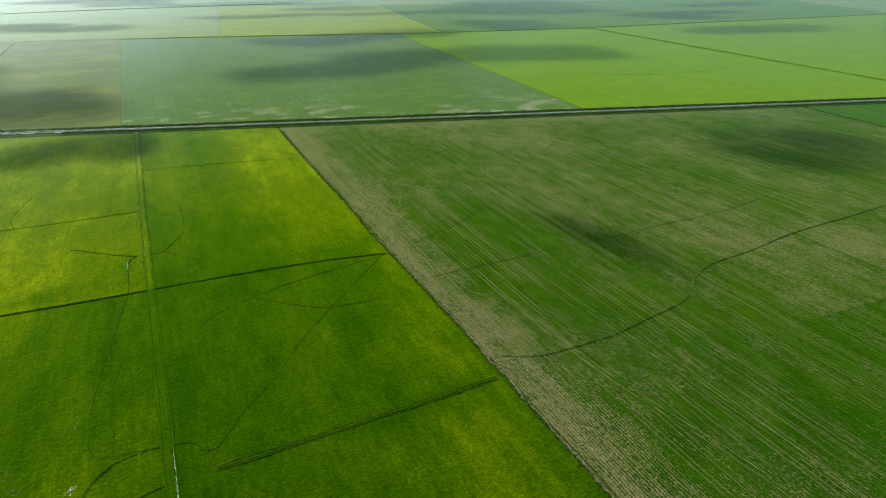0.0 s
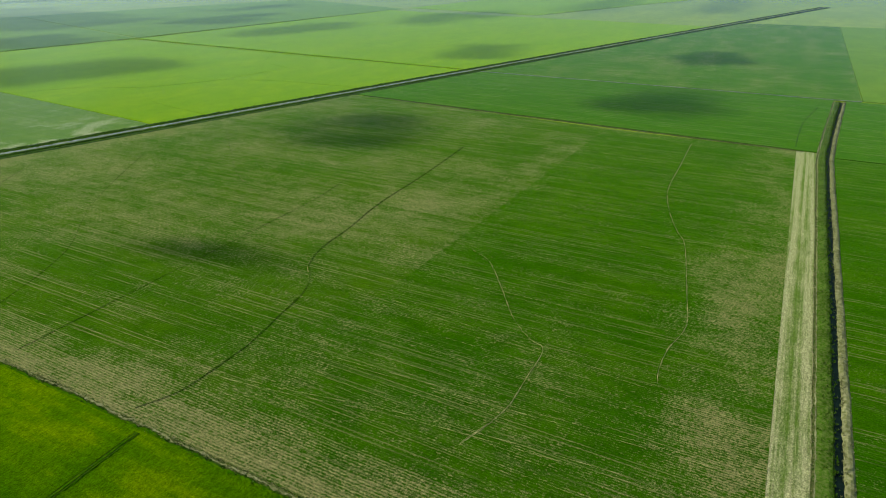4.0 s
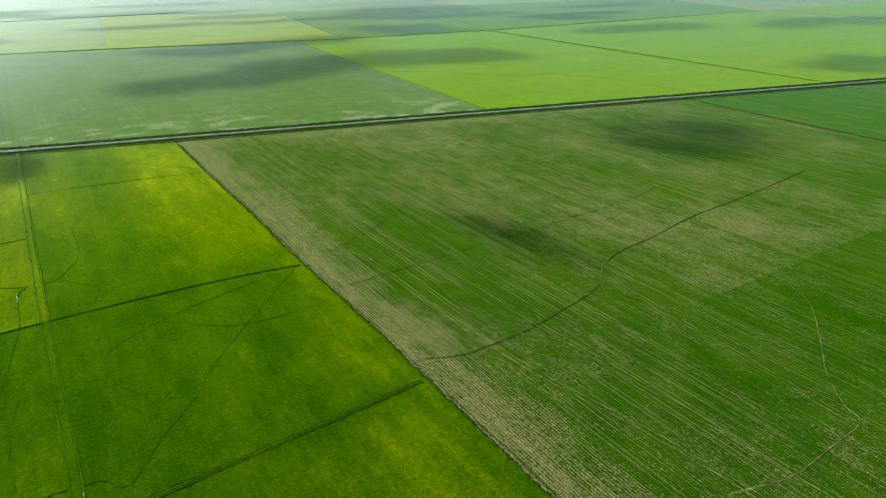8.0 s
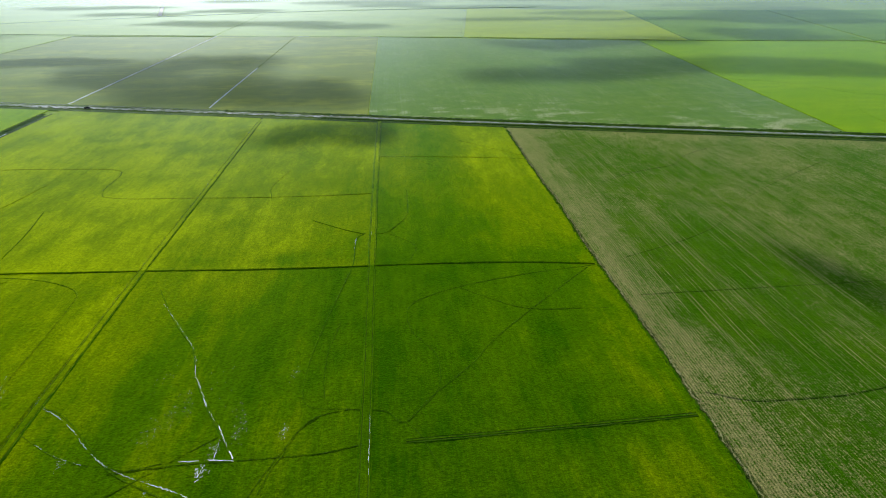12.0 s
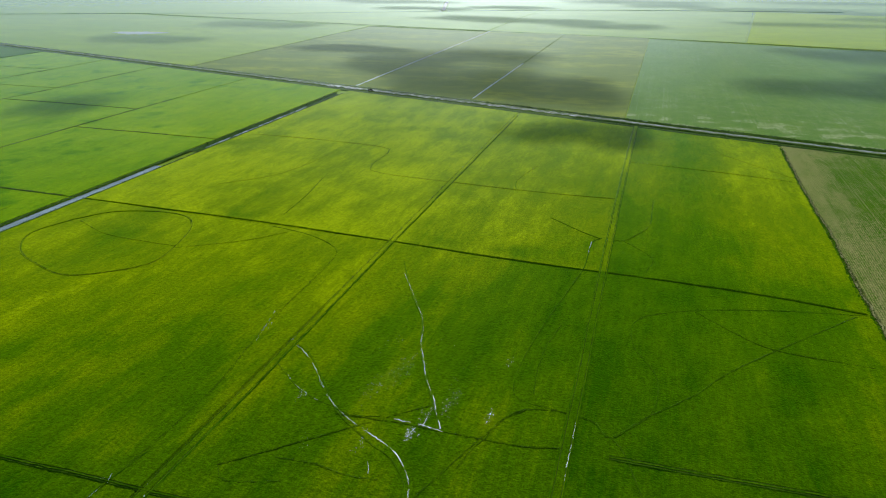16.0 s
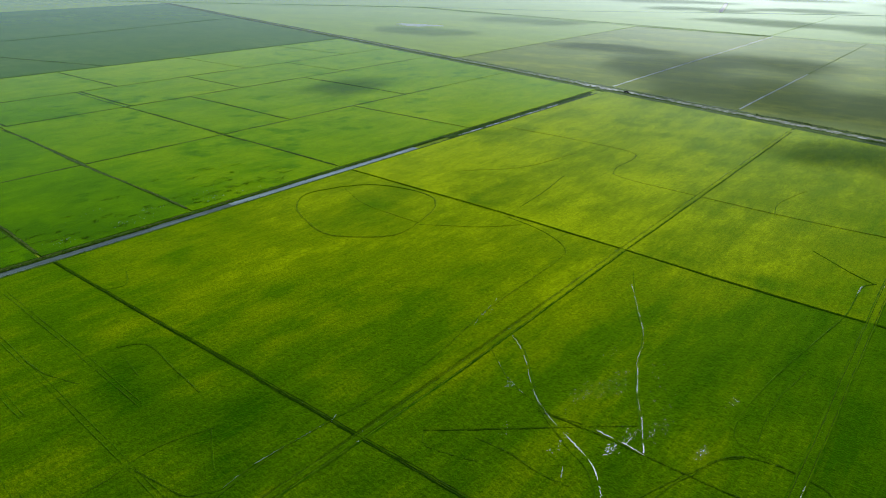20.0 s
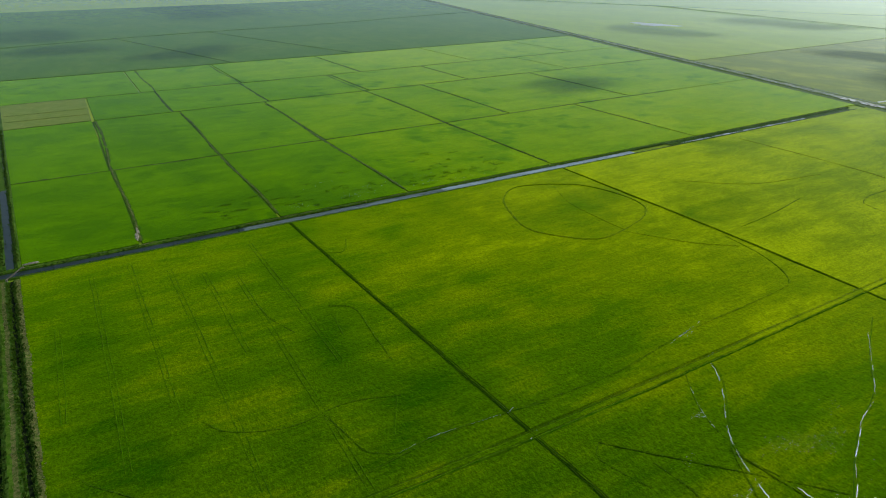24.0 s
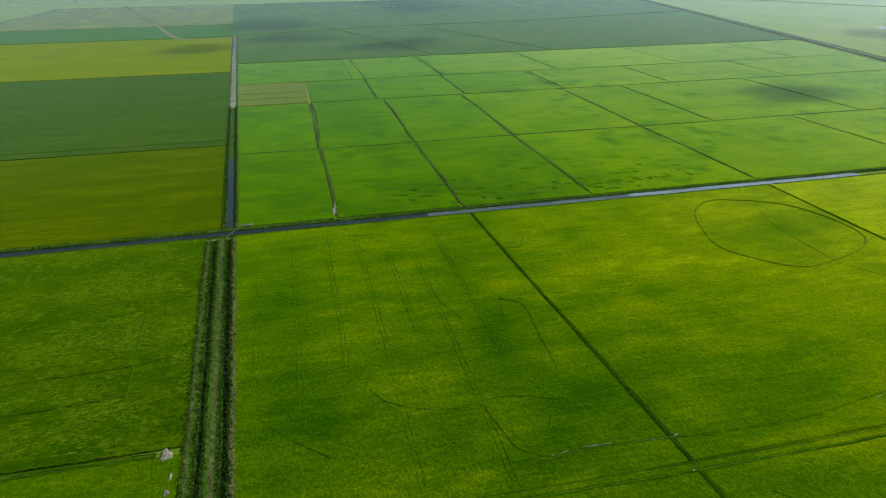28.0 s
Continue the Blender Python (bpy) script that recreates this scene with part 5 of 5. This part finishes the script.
truck = thing("pickup_truck", "dark pickup truck parked on the dirt road by the canal corner", "truck", at=(-274, 597.5, 0.92))
bm = bmesh.new()
box(bm, -2.5, 2.5, -0.92, 0.92, 0.45, 1.05, 0.12)
part("body", bm, PAINT, truck)
bm = bmesh.new()
for x0, x1, y0, y1 in ((-2.42, -0.55, -0.86, -0.78), (-2.42, -0.55, 0.78, 0.86)):
    box(bm, x0, x1, y0, y1, 1.0, 1.22, 0.02)
box(bm, -0.63, -0.55, -0.78, 0.78, 1.0, 1.22, 0.02)
part("cargo_bed", bm, PAINT, truck)
bm = bmesh.new()
box(bm, -2.44, -2.36, -0.78, 0.78, 1.0, 1.22, 0.02)
part("tailgate", bm, PAINT, truck)
CHROME = earth("dull_chrome", (0.45, 0.45, 0.46), (0.6, 0.6, 0.62), 0.3, 0.0, 0.3)
LAMP = earth("lamp_glass", (0.6, 0.6, 0.58), (0.75, 0.75, 0.72), 0.1, 0.0, 0.15)
for x0, x1 in ((2.46, 2.6), (-2.6, -2.46)):
    bm = bmesh.new()
    box(bm, x0, x1, -0.88, 0.88, 0.45, 0.63, 0.03)
    part("bumper", bm, CHROME, truck, "dull chrome bumper")
for y in (-0.68, 0.68):
    bm = bmesh.new()
    box(bm, 2.44, 2.53, y - 0.17, y + 0.17, 0.74, 0.92, 0.02)
    part("headlight", bm, LAMP, truck, "clear headlight")
bm = bmesh.new()
box(bm, -0.5, 1.2, -0.82, 0.82, 1.0, 1.75, 0.22)
part("cab", bm, PAINT, truck)
bm = bmesh.new()
box(bm, -0.52, 1.23, -0.72, 0.72, 1.22, 1.6, 0.05)
part("windows", bm, GLASS, truck, "dark cab windows")
for x in (-1.6, 1.6):
    for y in (-0.85, 0.85):
        bm = bmesh.new()
        bmesh.ops.create_cone(bm, cap_ends=True, segments=20, radius1=0.38, radius2=0.38, depth=0.26, matrix=Matrix.Translation((x, y, 0.38)) @ Matrix.Rotation(radians(90), 4, "X"))
        wheel = part("wheel", bm, RUBBER, truck, "black tyre")
        bm = bmesh.new()
        bmesh.ops.create_cone(bm, cap_ends=True, segments=16, radius1=0.22, radius2=0.2, depth=0.29, matrix=Matrix.Translation((x, y, 0.38)) @ Matrix.Rotation(radians(90), 4, "X"))
        part("rim", bm, CHROME, wheel, "dull metal rim")
bridge = thing("footbridge", "narrow plank footbridge over the canal crossing", "footbridge", at=(-299.5, -36, 0))
bridge.rotation_euler = (0, 0, radians(-27))
for k in (-0.18, 0.18):
    bm = bmesh.new()
    box(bm, -6.5, 6.5, k - 0.09, k + 0.09, 0.95, 1.12, 0.01)
    part("beam", bm, PLANK, bridge)
for k in range(26):
    bm = bmesh.new()
    box(bm, -6.4 + k * 0.5, -5.96 + k * 0.5, -0.28, 0.28, 1.12, 1.17)
    part("plank", bm, PLANK, bridge)
for x in (-6.2, 6.2):
    bm = bmesh.new()
    box(bm, x - 0.3, x + 0.3, -0.4, 0.4, 0.0, 0.95, 0.04)
    part("abutment", bm, CLAY, bridge)

# ---- clouds overhead, which dapple the land with shade ----
CLOUD = earth("cloud_white", (0.8, 0.8, 0.8), (0.9, 0.9, 0.9), 40.0, 0.0, haze_gloss=0.0)
ct = CLOUD.node_tree      # thin vapour, half of the light passes
thin, veil = ct.nodes.new("ShaderNodeBsdfTransparent"), ct.nodes.new("ShaderNodeMixShader")
veil.inputs[0].default_value = 0.26
ct.links.new(thin.outputs[0], veil.inputs[1])
ct.links.new(ct.nodes["Principled BSDF"].outputs[0], veil.inputs[2])
ct.links.new(veil.outputs[0], ct.nodes["Material Output"].inputs["Surface"])


def cloud(x, y, rx, ry, seed, puffs=26):
    """A broken fair-weather cloud of overlapping puffs, so placed that its shade falls round (x, y)."""
    h = 130 + 5.5 * min(rx, ry)
    c = Vector((x, y, 0)) + sun_way * (h / sun_way.z)
    r = random.Random(seed)
    bm = bmesh.new()
    for k in range(puffs):
        a, d = r.uniform(0, 6.28), r.random() ** 0.5
        s = r.uniform(0.2, 0.45)
        m = Matrix.Translation((c.x + rx * d * math.cos(a), c.y + ry * d * math.sin(a), c.z + r.uniform(-10, 30))) @ Matrix.Diagonal((rx * s, ry * s, 26, 1))
        vs = bmesh.ops.create_icosphere(bm, subdivisions=2, radius=1.0, matrix=m)["verts"]
        for v in vs:
            v.co += Vector((r.uniform(-1, 1) * rx * .05, r.uniform(-1, 1) * ry * .05, r.uniform(-3, 3)))
    me = bpy.data.meshes.new("cloud")
    bm.to_mesh(me)
    bm.free()
    me.materials.append(CLOUD)
    return tagged(new("cloud", me), "small white fair-weather cloud drifting over the fields", "cloud", "clouds", "structure")


SHADE = [(190, 745, 95, 42), (300, 805, 100, 42), (440, 790, 120, 50), (520, 740, 70, 30), (255, 1027, 90, 45), (180, 230, 14, 9), (400, 295, 48, 34), (610, 118, 66, 34), (875, 406, 90, 36), (938, 110, 60, 22), (1016, 860, 150, 50), (899, 1506, 190, 90), (1392, 721, 180, 60),
         (1933, 533, 320, 60), (2092, 213, 300, 70), (-58, 490, 52, 14), (-200, 690, 90, 80), (-90, 660, 60, 60), (-240, 860, 90, 80), (-330, 800, 60, 60)]
SHADE += [(-525, 464, 34, 34), (-1142, 9, 60, 60), (-1010, 160, 70, 60), (-1052, -126, 50, 40), (-1400, -25, 120, 50), (-1846, 340, 240, 110)]
drift = random.Random(23)      # a broken cloud field over the land beyond the canal
for k in range(34):
    x, y = drift.uniform(-900, 1500), drift.uniform(760, 2300)
    if not (330 < x < 760 and y < 760):
        s = 0.6 + y / 1400
        SHADE.append((x, y + 40, drift.uniform(45, 110) * s, drift.uniform(14, 34) * s))
for k, (x, y, rx, ry) in enumerate(SHADE):
    cloud(x, y, rx, ry, k, 11 if ry <= 10 else 26 if y < 600 else 44)
